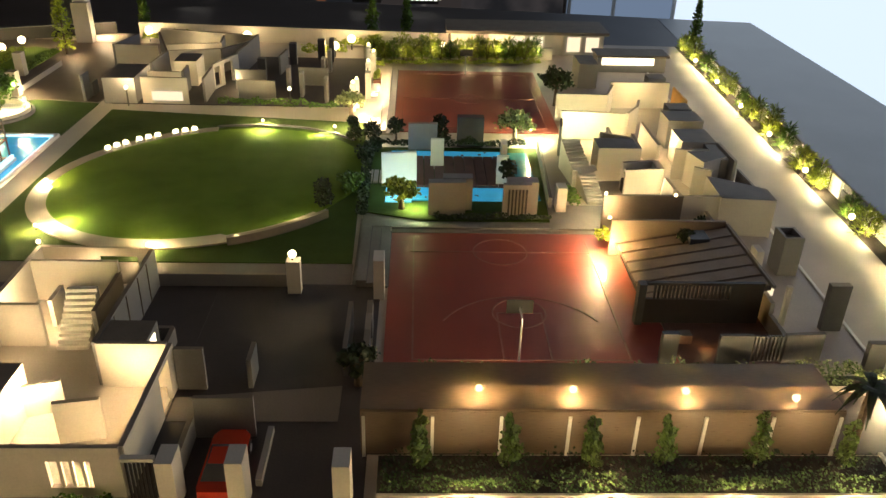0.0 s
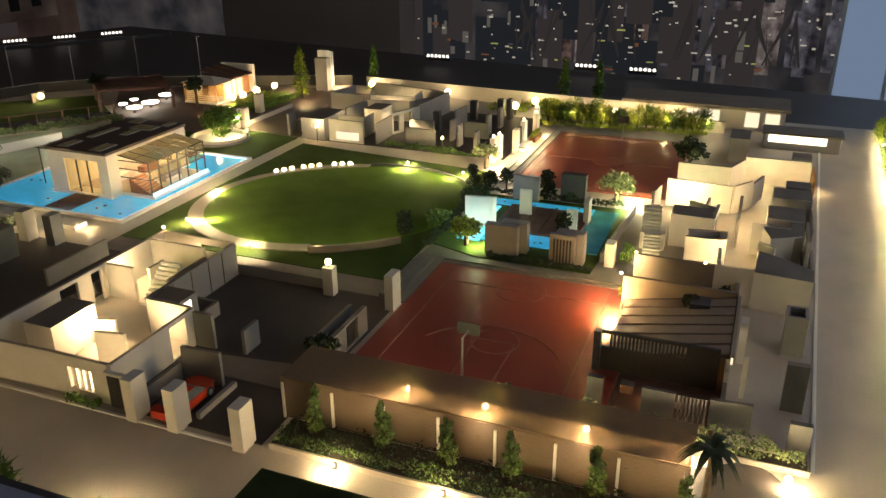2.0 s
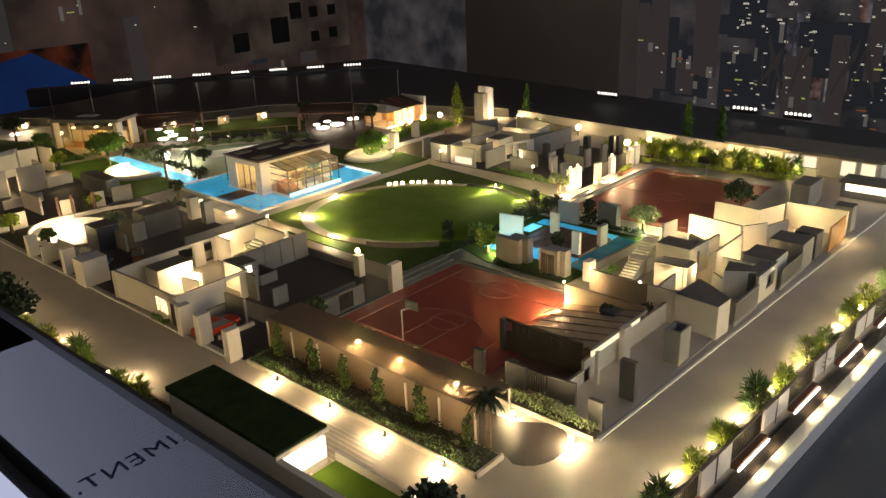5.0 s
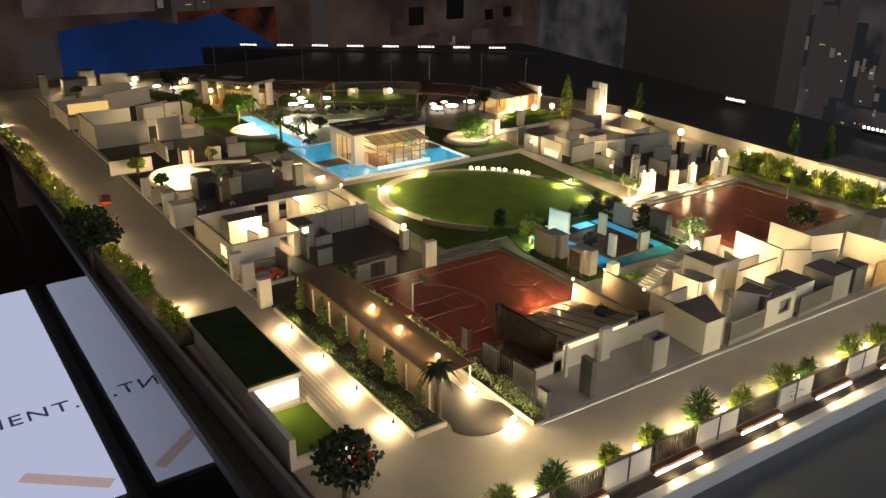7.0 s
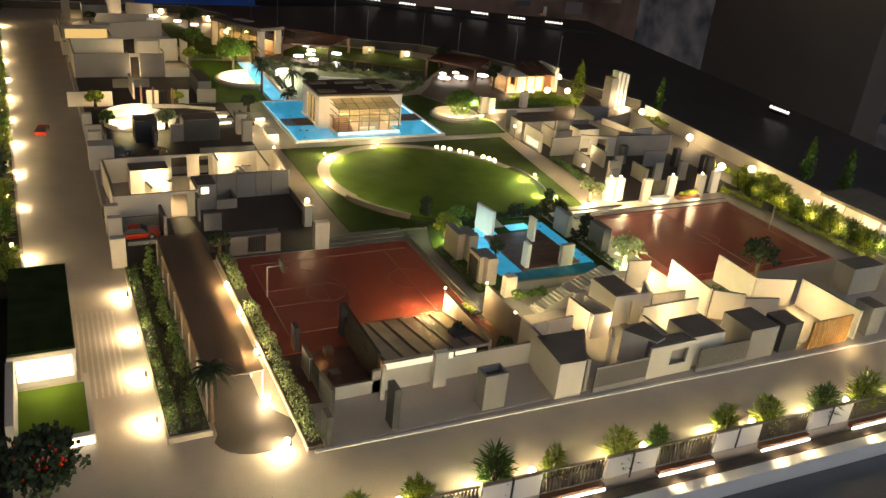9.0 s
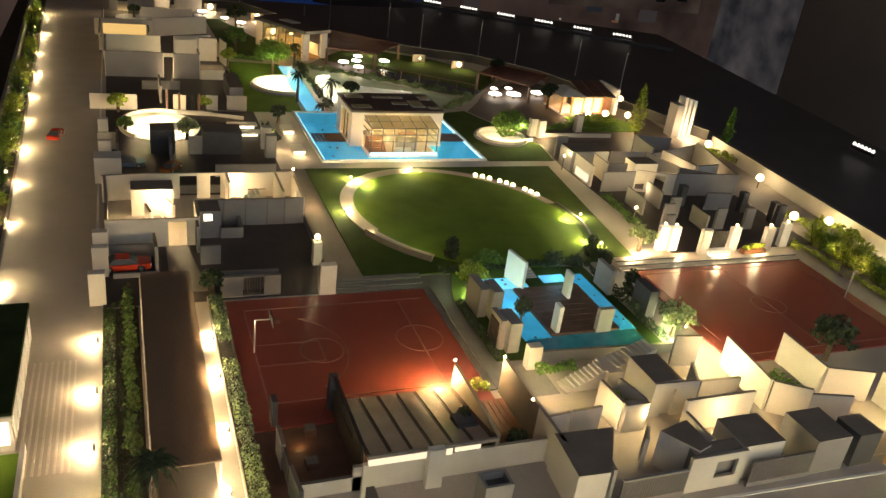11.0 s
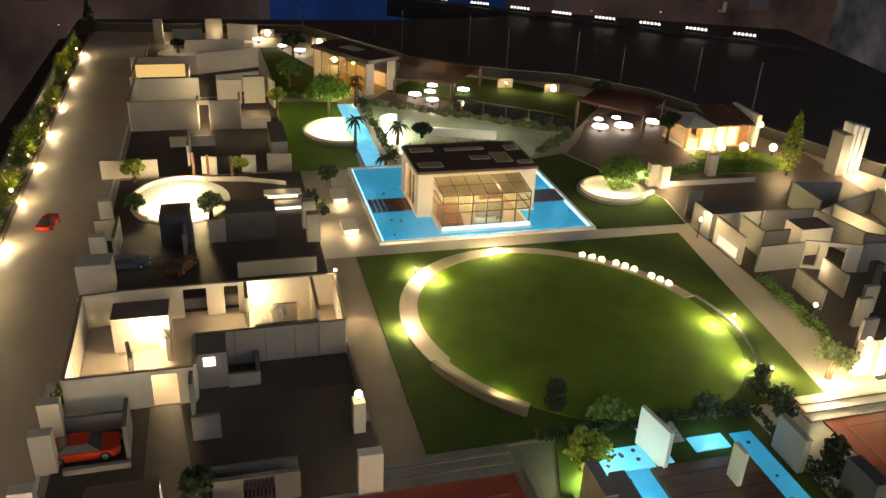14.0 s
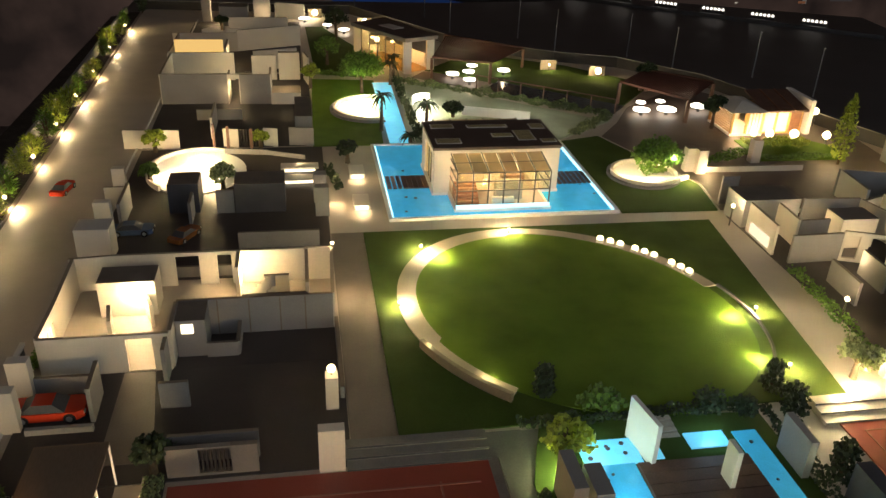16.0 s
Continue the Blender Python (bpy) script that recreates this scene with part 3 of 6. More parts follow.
pv = thing("pavilion", "white pavilion with dark roof and glowing glass front", "pavilion")
PX0, PX1, PY0, PY1, PZ = 4.7, 17.7, 5.3, 13.4, 4.95
Geo().box(6.2, 0.95, 0.14, 15.9, 5.25, 0.42).make("plinth", PORCELAIN, pv)
Geo().box(4.6, 5.25, 0.14, 17.8, 13.6, 0.42).make("plinth", PORCELAIN, pv)
Geo().box(6.5, 1.3, 0.42, 15.6, 13.1, 0.47).make("floor", PAVE, pv, "warm pale floor")
for b in ((PX0, PY0, 6.35, PY0 + 0.5), (15.85, PY0, PX1, PY0 + 0.5), (PX0, PY0 + 0.5, PX0 + 0.4, 6.6), (PX0, 11.2, PX0 + 0.4, PY1), (PX1 - 0.4, PY0 + 0.5, PX1, 7.4), (PX1 - 0.4, 11.2, PX1, PY1), (PX0 + 0.4, PY1 - 0.4, PX1 - 0.4, PY1)):
    Geo().box(b[0], b[1], 0.42, b[2], b[3], PZ - 0.003).make("wall", WALL, pv)
Geo().box(6.35, PY0, 4.62, 15.85, PY0 + 0.5, PZ - 0.003).make("beam", WALL, pv)
for x in (PX0, PX1 - 0.4):
    Geo().box(x, 6.6 if x < 9 else 7.4, 4.2, x + 0.4, 11.2, PZ - 0.003).make("lintel", WALL, pv)
    Geo().box(x + 0.17, 6.6 if x < 9 else 7.4, 0.47, x + 0.2, 11.2, 4.2).make("glass", GLASS, pv, "clear warm glass")
for y in (8.1, 9.6):
    Geo().box(PX0 + 0.12, y, 0.47, PX0 + 0.24, y + 0.12, 4.2).make("mullion", METAL, pv)
Geo().box(PX0 - 0.12, PY0 - 0.1, PZ, PX1 + 0.12, PY1 + 0.12, PZ + 0.3).make("roof", ROOF, pv, "dark brown flat roof")
for x, y, w, d in ((5.1, 6.3, 2.6, 1.5), (5.2, 11.0, 2.5, 1.3), (9.1, 11.0, 4.4, 0.9), (11.2, 8.0, 2.2, 1.1), (13.7, 6.9, 1.9, 3.0), (16.0, 6.2, 1.6, 1.0), (15.9, 10.4, 1.6, 1.6)):
    sk = Geo().box(x, y, PZ + 0.3, x + w, y + d, PZ + 0.36).make("skylight", WALL, pv, "pale framed skylight")
    Geo().box(x + 0.12, y + 0.12, PZ + 0.364, x + w - 0.12, y + d - 0.12, PZ + 0.38).make("pane", GLASS, sk)
# glass house before the front: upright panes and a sloping glass roof
GX0, GX1, GY, GZ0, GZ1 = 6.4, 15.7, 1.35, 4.05, 4.6
slope = lambda y: GZ0 + (GZ1 - GZ0) * (y - GY) / (PY0 - GY)
for i in range(7):
    x = GX0 + (GX1 - GX0) * i / 6
    Geo().box(x - 0.06, GY - 0.06, 0.42, x + 0.06, GY + 0.06, GZ0).make("glazing_bar", METAL, pv)
    Geo().tube((x, GY, GZ0), (x, PY0 - 0.02, GZ1), 0.07, n=4).make("rafter", METAL, pv)
for z in (2.2, 3.15, GZ0):
    Geo().box(GX0, GY - 0.06, z - 0.05, GX1, GY + 0.06, z + 0.05).make("transom", METAL, pv)
    for x in (GX0, GX1):
        Geo().box(x - 0.05, GY, z - 0.05, x + 0.05, PY0, z + 0.05).make("transom", METAL, pv)
ym = (GY + PY0) / 2
Geo().tube((GX0, ym, slope(ym)), (GX1, ym, slope(ym)), 0.06, n=4).make("purlin", METAL, pv)
for i in range(6):
    x0, x1 = (GX0 + (GX1 - GX0) * k / 6 for k in (i + 0.08, i + 0.92))
    for z0, z1 in ((2.25, 3.1), (3.2, 4.0)):
        Geo().box(x0, GY - 0.01, z0, x1, GY + 0.01, z1).make("pane", GLASS, pv)
    for y0, y1 in ((GY + 0.1, ym - 0.06), (ym + 0.06, PY0 - 0.05)):
        g = Geo()
        g.v = [(x, y, slope(y) + d) for d in (0, 0.03) for x, y in ((x0, y0), (x1, y0), (x1, y1), (x0, y1))]
        g.f, g.m = [(3, 2, 1, 0), (4, 5, 6, 7), (0, 1, 5, 4), (1, 2, 6, 5), (2, 3, 7, 6), (3, 0, 4, 7)], [0] * 6
        g.make("roof_pane", FROST, pv, "frosted amber roof pane")
for i in range(8):
    Geo().box(6.5, GY + 0.3 + i * 0.34, 0.47, 8.8, GY + 0.6 + i * 0.34, 0.62 + i * 0.2).make("step", WOOD, pv, "brown stair tread")
Geo().box(10.7, 2.9, 0.47, 13.4, 4.0, 2.3).make("counter", GREY_SHADE, pv, "grey bar counter")
Geo().box(10.2, 2.2, 0.47, 12.4, 2.6, 1.0).make("bench", WALL, pv)
Geo().box(8.0, 8.0, 0.47, 10.6, 9.0, 1.2).make("sofa", WALL, pv, "pale long sofa")
Geo().box(12.4, 7.4, 0.47, 14.8, 8.4, 1.2).make("sofa", WOOD, pv, "brown long sofa")
Geo().box(5.2, 11.3, 0.47, 17.2, 11.5, 4.9).make("partition", WALL, pv)
# rear glass canopy
for i in range(5):
    Geo().box(6.4 + i * 1.9, PY1 + 0.15, 4.3, 8.22 + i * 1.9, 16.6, 4.36).make("canopy_pane", FROST, pv, "frosted amber canopy pane")
for i in range(6):
    Geo().box(6.26 + i * 1.9, PY1 + 0.14, 4.28, 6.38 + i * 1.9, 16.7, 4.42).make("canopy_rafter", METAL, pv)
for x in (6.4, 15.8):
    Geo().tube((x, 16.4, 0.14), (x, 16.4, 4.28), 0.08).make("post", METAL, pv)
Geo().box(6.35, 1.02, 0.42, 15.75, 1.25, 0.75).make("light_strip", POOL_EDGE, pv, "glowing white-blue strip at the water")
for x, y, z, p in ((8.0, 3.4, 3.0, 0.06), (12.0, 4.5, 3.4, 0.07), (14.6, 3.2, 3.0, 0.05), (8.6, 9.4, 3.4, 0.06), (14, 9.4, 3.4, 0.05), (11, 15.2, 3.4, 0.03)):
    glow(x, y, z, p, (1.0, 0.68, 0.34))
for x0, n in ((0.3, 8), (17.95, 8)):
    for i in range(n):
        Geo().box(x0 + i * 0.54, 7.0, 0.2, x0 + i * 0.54 + (0.5 if 2 < i < 8 and x0 < 9 else 0.4), 10.3, 0.32).make("stepping_board", DECK, pv, "dark stepping board over the water")

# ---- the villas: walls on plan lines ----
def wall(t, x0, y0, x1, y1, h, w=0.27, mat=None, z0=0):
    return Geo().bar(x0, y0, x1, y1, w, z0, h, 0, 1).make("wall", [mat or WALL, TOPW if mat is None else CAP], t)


def block(t, x0, y0, x1, y1, h, mat=None, name="block", z0=0):
    return Geo().box(x0, y0, z0, x1, y1, h, 0, 1).make(name, [mat or WALL, (mat or WALL) if name == "pillar" else CAP], t)


def slab(t, x0, y0, x1, y1, z=0.1, mat=None):
    return Geo().box(x0, y0, 0, x1, y1, z).make("floor", mat or YARD, t)


def opening_wall(t, x0, y0, x1, y1, h, gaps, w=0.27, mat=None):
    """A wall with door or window gaps: (from, to, sill, head) along its length."""
    d = Vector((x1 - x0, y1 - y0))
    length = d.length
    d.normalize()
    pos = 0
    P = lambda s: (x0 + d.x * s, y0 + d.y * s)
    for a, b, sill, head in gaps:
        if a > pos:
            wall(t, *P(pos), *P(a), h, w, mat)
        if sill > 0.1:
            wall(t, *P(a), *P(b), sill, w, mat)
        if head < h - 0.05:
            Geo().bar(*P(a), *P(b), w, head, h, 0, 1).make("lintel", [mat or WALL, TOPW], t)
        pos = b
    if pos < length:
        wall(t, *P(pos), x1, y1, h, w, mat)


def slats(t, x0, y0, x1, y1, z0, z1, n, mat, name="slat", thick=0.14):
    for i in range(n):
        k = (i + 0.5) / n
        x, y = x0 + (x1 - x0) * k, y0 + (y1 - y0) * k
        Geo().box(x - thick / 2, y - thick / 2, z0, x + thick / 2, y + thick / 2, z1).make(name, mat, t)


def stair(t, x0, y0, x1, y1, z0, z1, width, n, mat=None):
    """A flight of n steps that rises from one plan point to another."""
    d = Vector((x1 - x0, y1 - y0)) / n
    for i in range(n):
        Geo().bar(x0 + d.x * i, y0 + d.y * i, x0 + d.x * (i + 1), y0 + d.y * (i + 1), width, 0, z0 + (z1 - z0) * (i + 1) / n).make("step", mat or WALL, t)


# villa beside the lawn
vb = thing("villa", "open-roofed villa model with lit cream rooms beside the lawn", "villa", "villas")
slab(vb, -26, -33.2, -6, -22.3, 0.08)
slab(vb, -25.6, -22.2, -17.4, -18.2, 0.1, PAVE)
slab(vb, -25.6, -18.2, -6.3, -10.8, 0.1, PAVE)
slab(vb, -17.35, -22.29, -6, -18.22, 0.08)
wall(vb, -26.2, -11, -23, -10.7, 3)
opening_wall(vb, -23, -10.7, -6.2, -10.7, 3, [(4.6, 6.4, 0, 2.7), (7.8, 8.9, 0, 2.7)])
wall(vb, -25.9, -11, -25.7, -17.2, 3)
opening_wall(vb, -25.7, -17.2, -25.7, -22.1, 3, [(1.5, 3.5, 0.6, 2.2)])
opening_wall(vb, -25.7, -22.2, -17.4, -22.2, 3, [(5.5, 7.2, 0, 2.7)])
wall(vb, -17.4, -22, -17.4, -18.2, 3)
# cream wall coloured grey for the shade on its yard side
wall(vb, -17.4, -18.1, -6.4, -18.1, 3, mat=GREY_SHADE)
for x in (-14.6, -12.4, -10.2, -8.4):
    Geo().box(x - 0.05, -18.3, 0.1, x + 0.05, -18.24, 2.9).make("joint", CAP, vb, "dark upright joint")
opening_wall(vb, -6.4, -18.1, -6.2, -10.7, 3, [(1.0, 3.6, 0, 2.4)])
block(vb, -23.4, -15.1, -19.3, -12.6, 3)
wall(vb, -13.5, -10.9, -13.5, -13.6, 3)
stair(vb, -14.0, -15.2, -10.6, -15.0, 0.1, 2.5, 1.8, 10)
wall(vb, -11.5, -13.2, -9.6, -13.2, 2)
wall(vb, -8.2, -10.9, -8.2, -16.4, 3)
wall(vb, -8.2, -16.4, -13, -16.4, 2.2, mat=GREY_SHADE)
block(vb, -17.2, -20.9, -15.2, -18.3, 3.0, GREY_SHADE, "annex")
wall(vb, -15.2, -21.0, -13.1, -21.0, 1.2, mat=GREY_SHADE)
wall(vb, -13.1, -21.0, -13.1, -18.3, 1.2, mat=GREY_SHADE)
Geo().box(-16.8, -20.98, 2.0, -16.0, -20.903, 2.7).make("window", STRIP, vb, "small glowing window")
wall(vb, -21.6, -24.4, -21.5, -27.4, 2.6, mat=GREY_SHADE)
wall(vb, -25.6, -24.2, -21.6, -24.2, 1.4, mat=GREY_SHADE)
Geo().box(-25.2, -28.3, 0.08, -21.3, -28.0, 0.5).make("kerb", GREY_SHADE, vb)
# light spill of the open door, laid as a paler wedge of floor
Geo().prism([(-20.5, -22.45), (-18.5, -22.45), (-17.4, -31.5), (-20.5, -31.5)], 0.08, 0.12).make("door_light_spill", PAVE_M, vb, "paler floor wedge for the light spilling from the door")
wall(vb, -20.5, -13.9, -19.4, -16.9, 2.0)
wall(vb, -22.1, -17.6, -21.7, -19.8, 2.6)
# wall in shadow, darkened by its colour
wall(vb, -17.6, -22.4, -17.6, -24, 2.8, mat=GREY_SHADE)
wall(vb, -17.6, -26.4, -15.8, -26.4, 2, mat=GREY_SHADE)
slats(vb, -26.4, -22.5, -26.4, -23.8, 0.4, 2.8, 7, METAL, "bar", 0.1)
Geo().box(-26.55, -23.9, 2.8, -26.25, -22.4, 3.0).make("lintel", WALL, vb)
slats(vb, -25.7, -19.0, -25.7, -20.6, 0.6, 2.2, 3, WALL, "mullion", 0.16)
for x, y in ((-26.4, -32.3), (-26.2, -27.5), (-26.2, -24.4)):
    block(vb, x - 0.65, y - 0.4, x + 0.65, y + 0.4, 3, name="pillar")
opening_wall(vb, -16.4, -32.8, -11.3, -32.8, 2.1, [(1.8, 3.6, 0.25, 1.95)], 0.35, mat=GREYD)
slats(vb, -14.5, -32.8, -12.9, -32.8, 0.25, 1.95, 7, METAL)
wall(vb, -16.4, -31.6, -11.3, -31.6, 2.0, mat=GREYD)
block(vb, -7.9, -33.5, -6.4, -32.8, 3.0, name="pillar")
block(vb, -7.3, -27.9, -6.5, -27.0, 2.5, name="pillar")
wall(vb, -6.2, -26.8, -6.2, -18.2, 1.0, mat=GREY_SHADE)
glow(-20.6, -15.9, 2.3, 0.13)
glow(-24.9, -20.9, 1.4, 0.08)
glow(-18.6, -20.4, 2.0, 0.03)
glow(-12.8, -12.4, 2.1, 0.1)
glow(-7.4, -14.4, 1.6, 0.02)
glow(-15.2, -12.4, 1.8, 0.02)


def car(paint, label, x, y, turn):
    t = thing("toy_car", label, "car", at=(x, y, 0.08))
    t.rotation_euler.z = radians(turn)
    g = Geo()
    g.prism([(-2.2, -0.85), (-1.9, -0.95), (1.8, -0.92), (2.2, -0.6), (2.2, 0.6), (1.8, 0.92), (-1.9, 0.95), (-2.2, 0.85)], 0.22, 0.78)
    k = len(g.v)
    g.v += [(-1.5, -0.85, 0.78), (1.1, -0.85, 0.78), (1.1, 0.85, 0.78), (-1.5, 0.85, 0.78), (-0.8, -0.62, 1.25), (0.4, -0.62, 1.25), (0.4, 0.62, 1.25), (-0.8, 0.62, 1.25)]
    g.f += [(k + 4, k + 5, k + 6, k + 7), (k, k + 1, k + 5, k + 4), (k + 2, k + 3, k + 7, k + 6), (k + 1, k + 2, k + 6, k + 5), (k + 3, k, k + 4, k + 7)]
    g.m += [0, 1, 1, 1, 1]
    g.make("body", [paint, DARK], t)
    for x1 in (-1.35, 1.35):
        for s in (-1, 1):
            w = Geo().tube((x1, s * 0.72, 0.36), (x1, s * 0.98, 0.36), 0.36, n=12).make("wheel", RUBBER, t, "black tyre")
            Geo().tube((x1, s * 0.985, 0.36), (x1, s * 1.0, 0.36), 0.2, n=8).make("rim", STEEL, w)
    for s in (-1, 1):
        Geo().box(2.17, s * 0.55 - 0.15, 0.52, 2.23, s * 0.55 + 0.15, 0.66).make("headlight", PORCELAIN, t)
    return t


car(RED, "shiny red toy sports car parked in the car port", -24.2, -26.4, 0)
car(RED, "small red toy car parked on the estate road", -31.7, 9.3, 80).scale = (0.75, 0.75, 0.75)
car(BLUE, "pale blue toy car parked beside the villa wall", -23.5, -0.9, 0).scale = (0.85, 0.85, 0.85)
car(ORANGE, "dull orange toy car in a dark car port", -18.8, -2.2, 60).scale = (0.75, 0.75, 0.75)

# villa with the lit oval court
vc = thing("villa", "dark villa model with a glowing oval court", "villa", "villas")
slab(vc, -26, -9.8, -6, 20.5, 0.06)
Geo().prism(oval(-19.2, 13.4, 5.0, 6.0, 36), 0.06, 0.2).make("oval_floor", PORCELAIN, vc, "bright white oval floor")
Geo().ring(-19.2, 13.4, 5.0, 5.25, 0.06, 0.65, 60, 230, 24, sy=1.196).make("curved_wall", WALL, vc)
block(vc, -20.8, 3.2, -18.0, 6.2, 3, DARK)
block(vc, -14.7, 2.8, -10.0, 6.0, 3, DARK)
block(vc, -7.2, 1.4, -5.9, 2.4, 3, name="pillar", mat=GREY_SHADE)
block(vc, -7.3, 4.6, -6.0, 5.7, 3, name="pillar", mat=GREY_SHADE)
wall(vc, -16.4, 3.0, -14.8, 3.0, 2.4, mat=GREY_SHADE)
wall(vc, -18.6, 0.6, -18.6, 3.2, 2.2, mat=GREY_SHADE)
wall(vc, -26.8, 5, -24.6, 5, 2.2)
wall(vc, -24.6, 5, -24.6, 0, 2.6, mat=GREY_SHADE)
block(vc, -26.6, -0.5, -25.2, 0.3, 3, name="pillar")
block(vc, -27, -6.0, -24.2, -3.8, 3, name="pillar")
block(vc, -26.8, 8.6, -25.6, 9.4, 2.6, name="pillar")
wall(vc, -24, -9.3, -6, -9.3, 1.0, mat=GREY_SHADE)
wall(vc, -14, -4.6, -7, -4.6, 1.6, mat=GREY_SHADE)
for x, y in ((-18.0, 20.0), (-16.4, 19.2), (-13.8, 18.4)):
    Geo().box(x - 0.15, y - 0.15, 0, x + 0.15, y + 0.15, 3.2).make("post", DECK, vc, "tall brown timber post")
Geo().bar(-16.8, 18.6, -12, 17.9, 0.2, 0.2, 0.8).make("bench_wall", GREY_SHADE, vc)
Geo().bar(-12, 17.9, -8, 16.2, 0.2, 0.2, 0.7).make("bench_wall", GREY_SHADE, vc)
for x, y in ((-21.6, 12), (-19, 16.4), (-17.5, 10)):
    glow(x, y, 1.3, 0.19)
for y in (10.2, 13.4):
    b = thing("lit_bench", "white bench glowing beneath", "bench", "lit benches", (-8.6, y, 0.06))
    Geo().box(-1.6, -0.5, 0, 1.6, 0.5, 0.35).make("base", STRIP, b)
    Geo().box(-2.0, -0.7, 0.35, 2.0, 0.7, 0.55).make("seat", WALL, b)
    glow(-8.6, y + 1.0, 0.8, 0.012)

# villa at the upper end of the lawn side
vd = thing("villa", "villa model with high cream walls and low front fence", "villa", "villas")
slab(vd, -26, 21, -7, 52, 0.06)
for a, b, c in ((-28, -21.9, WALL), (-17.1, -15.4, WALL), (-12.6, -11.0, WALL), (-9.7, -6.9, GREY_SHADE)):
    wall(vd, a, 21.4, b, 21.0, 2.2, mat=c)
slats(vd, -15.3, 21.2, -12.7, 21.2, 0, 2.1, 8, METAL)
wall(vd, -26, 37.8, -17.6, 37.8, 4, mat=GREY_SHADE)
wall(vd, -16, 37.4, -12.1, 37.4, 4, mat=GREY_SHADE)
opening_wall(vd, -17.6, 37.6, -16, 37.6, 4, [(0.1, 1.5, 0, 3.4)])
wall(vd, -26, 37.8, -26, 49, 4)
wall(vd, -17.6, 37.8, -17.6, 42, 3.4)
wall(vd, -26.5, 49, -17.4, 49, 4)
wall(vd, -12.1, 37.4, -12.1, 41, 4)
wall(vd, -15, 49, -11.5, 49, 3.6)
block(vd, -11.2, 48.8, -8.2, 49.6, 4)
wall(vd, -7.6, 49.4, -7.0, 46, 4)
block(vd, -12.0, 37.0, -8.2, 40.4, 1.6, WALL, "terrace")
block(vd, -9, 24, -7, 32, 2.6, GREY_SHADE)
wall(vd, -18.6, 24, -18.6, 30, 2.6)
wall(vd, -21, 31, -15.5, 31, 1.4, mat=GREY_SHADE)
glow(-16.8, 39.4, 2.4, 0.035)
glow(-17.0, 36.6, 1.6, 0.026)
glow(-18.6, 46, 2.4, 0.026)
glow(-10.2, 44.6, 2.6, 0.026)
glow(-10, 38.6, 2.6, 0.02)

# villa at the far end
ve = thing("villa", "far villa model with an amber-lit roof edge", "villa", "villas")
slab(ve, -27, 53, -8, 88, 0.06)
wall(ve, -27, 54, -19, 54, 2.4)
Geo().bar(-26.4, 56, -19.4, 56, 0.4, 2.4, 4.2).make("light_band", light_mat("amber_band", (1.0, 0.62, 0.2), 0.9), ve, "glowing amber wall band")
wall(ve, -27, 54, -27, 66, 3)
wall(ve, -19, 54, -19, 60, 3.4)
wall(ve, -28, 66, -18, 66, 3)
wall(ve, -18, 66, -8, 70, 3.4)
wall(ve, -15, 54, -8.6, 56, 3)
wall(ve, -20, 76, -10, 76, 3.4)
block(ve, -22, 82, -17, 85, 4, GREY_SHADE)
Geo().prism(oval(-21, 74.5, 3.4, 3.0, 24), 0.06, 1.6).make("round_planter", PORCELAIN, ve)
block(ve, -25.6, 88, -24, 89.6, 4.6, GREY_SHADE, name="tower")
glow(-18.4, 57.5, 2.2, 0.03)
glow(-22.8, 88, 2.4, 0.09)
glow(-20.8, 71, 2.6, 0.025)
vf = thing("gate_lodge", "small far cream lodge with lit planting", "lodge")
block(vf, -16.5, 92, -13.4, 95, 3.8, GREY_SHADE)
wall(vf, -12.5, 92, -7, 90, 3, mat=GREY_SHADE)
glow(-14.6, 90.8, 1.2, 0.025)
glow(-8, 88, 1.4, 0.025)

# ---- villa east of the lawn ----
v2 = thing("villa", "pale open-roofed villa model east of the lawn", "villa", "villas")
slab(v2, 33.2, -29.6, 54, -2, 0.08)
wall(v2, 33.6, -5.3, 33.4, -10.4, 3)
block(v2, 33.3, -4.7, 39.1, -1.2, 2.9, GREY_SHADE)
wall(v2, 39.3, -4.8, 45, -5.2, 3, mat=GREY_SHADE)
wall(v2, 45, -5.4, 46.3, -11.3, 3)
wall(v2, 34, -12, 38.9, -11.9, 2.8, mat=GREY_SHADE)
wall(v2, 36.6, -5.2, 36.4, -9.0, 2.8)
wall(v2, 36.5, -9.1, 39.4, -9.0, 2.8, mat=GREY_SHADE)
wall(v2, 48.4, -4.2, 49.6, -10.6, 2.9)
wall(v2, 49.8, -10.6, 53.6, -10.2, 2.9)
wall(v2, 39.4, -14.4, 39.2, -18, 2.4, mat=GREY_SHADE)
wall(v2, 35.8, -15.4, 35.6, -19.6, 2.2, mat=GREY_SHADE)
wall(v2, 45.6, -18.6, 49.2, -19.0, 2.4, mat=GREY_SHADE)
wall(v2, 41.4, -21.5, 41.2, -25, 2.2, mat=GREY_SHADE)
opening_wall(v2, 39, -11.9, 44, -13.8, 3, [(0.2, 1.4, 0.4, 2.6), (2.2, 4, 0, 2.6)])
wall(v2, 44.1, -13.8, 53.4, -14.7, 3.2, mat=GREY_SHADE)
wall(v2, 46.3, -11.4, 50.3, -14.1, 3, mat=GREY_SHADE)
wall(v2, 56.5, -1.2, 53.6, -14.5, 3)
wall(v2, 45.3, -5.1, 56.3, -1, 2.6, mat=GREY_SHADE)
block(v2, 40.2, -9.8, 43.8, -7.2, 3)
for x, y in ((50.7, -19.6), (52.9, -23), (43.1, -16.9)):
    block(v2, x - 0.45, y - 0.45, x + 0.45, y + 0.45, 2.8, DARK, "pillar")
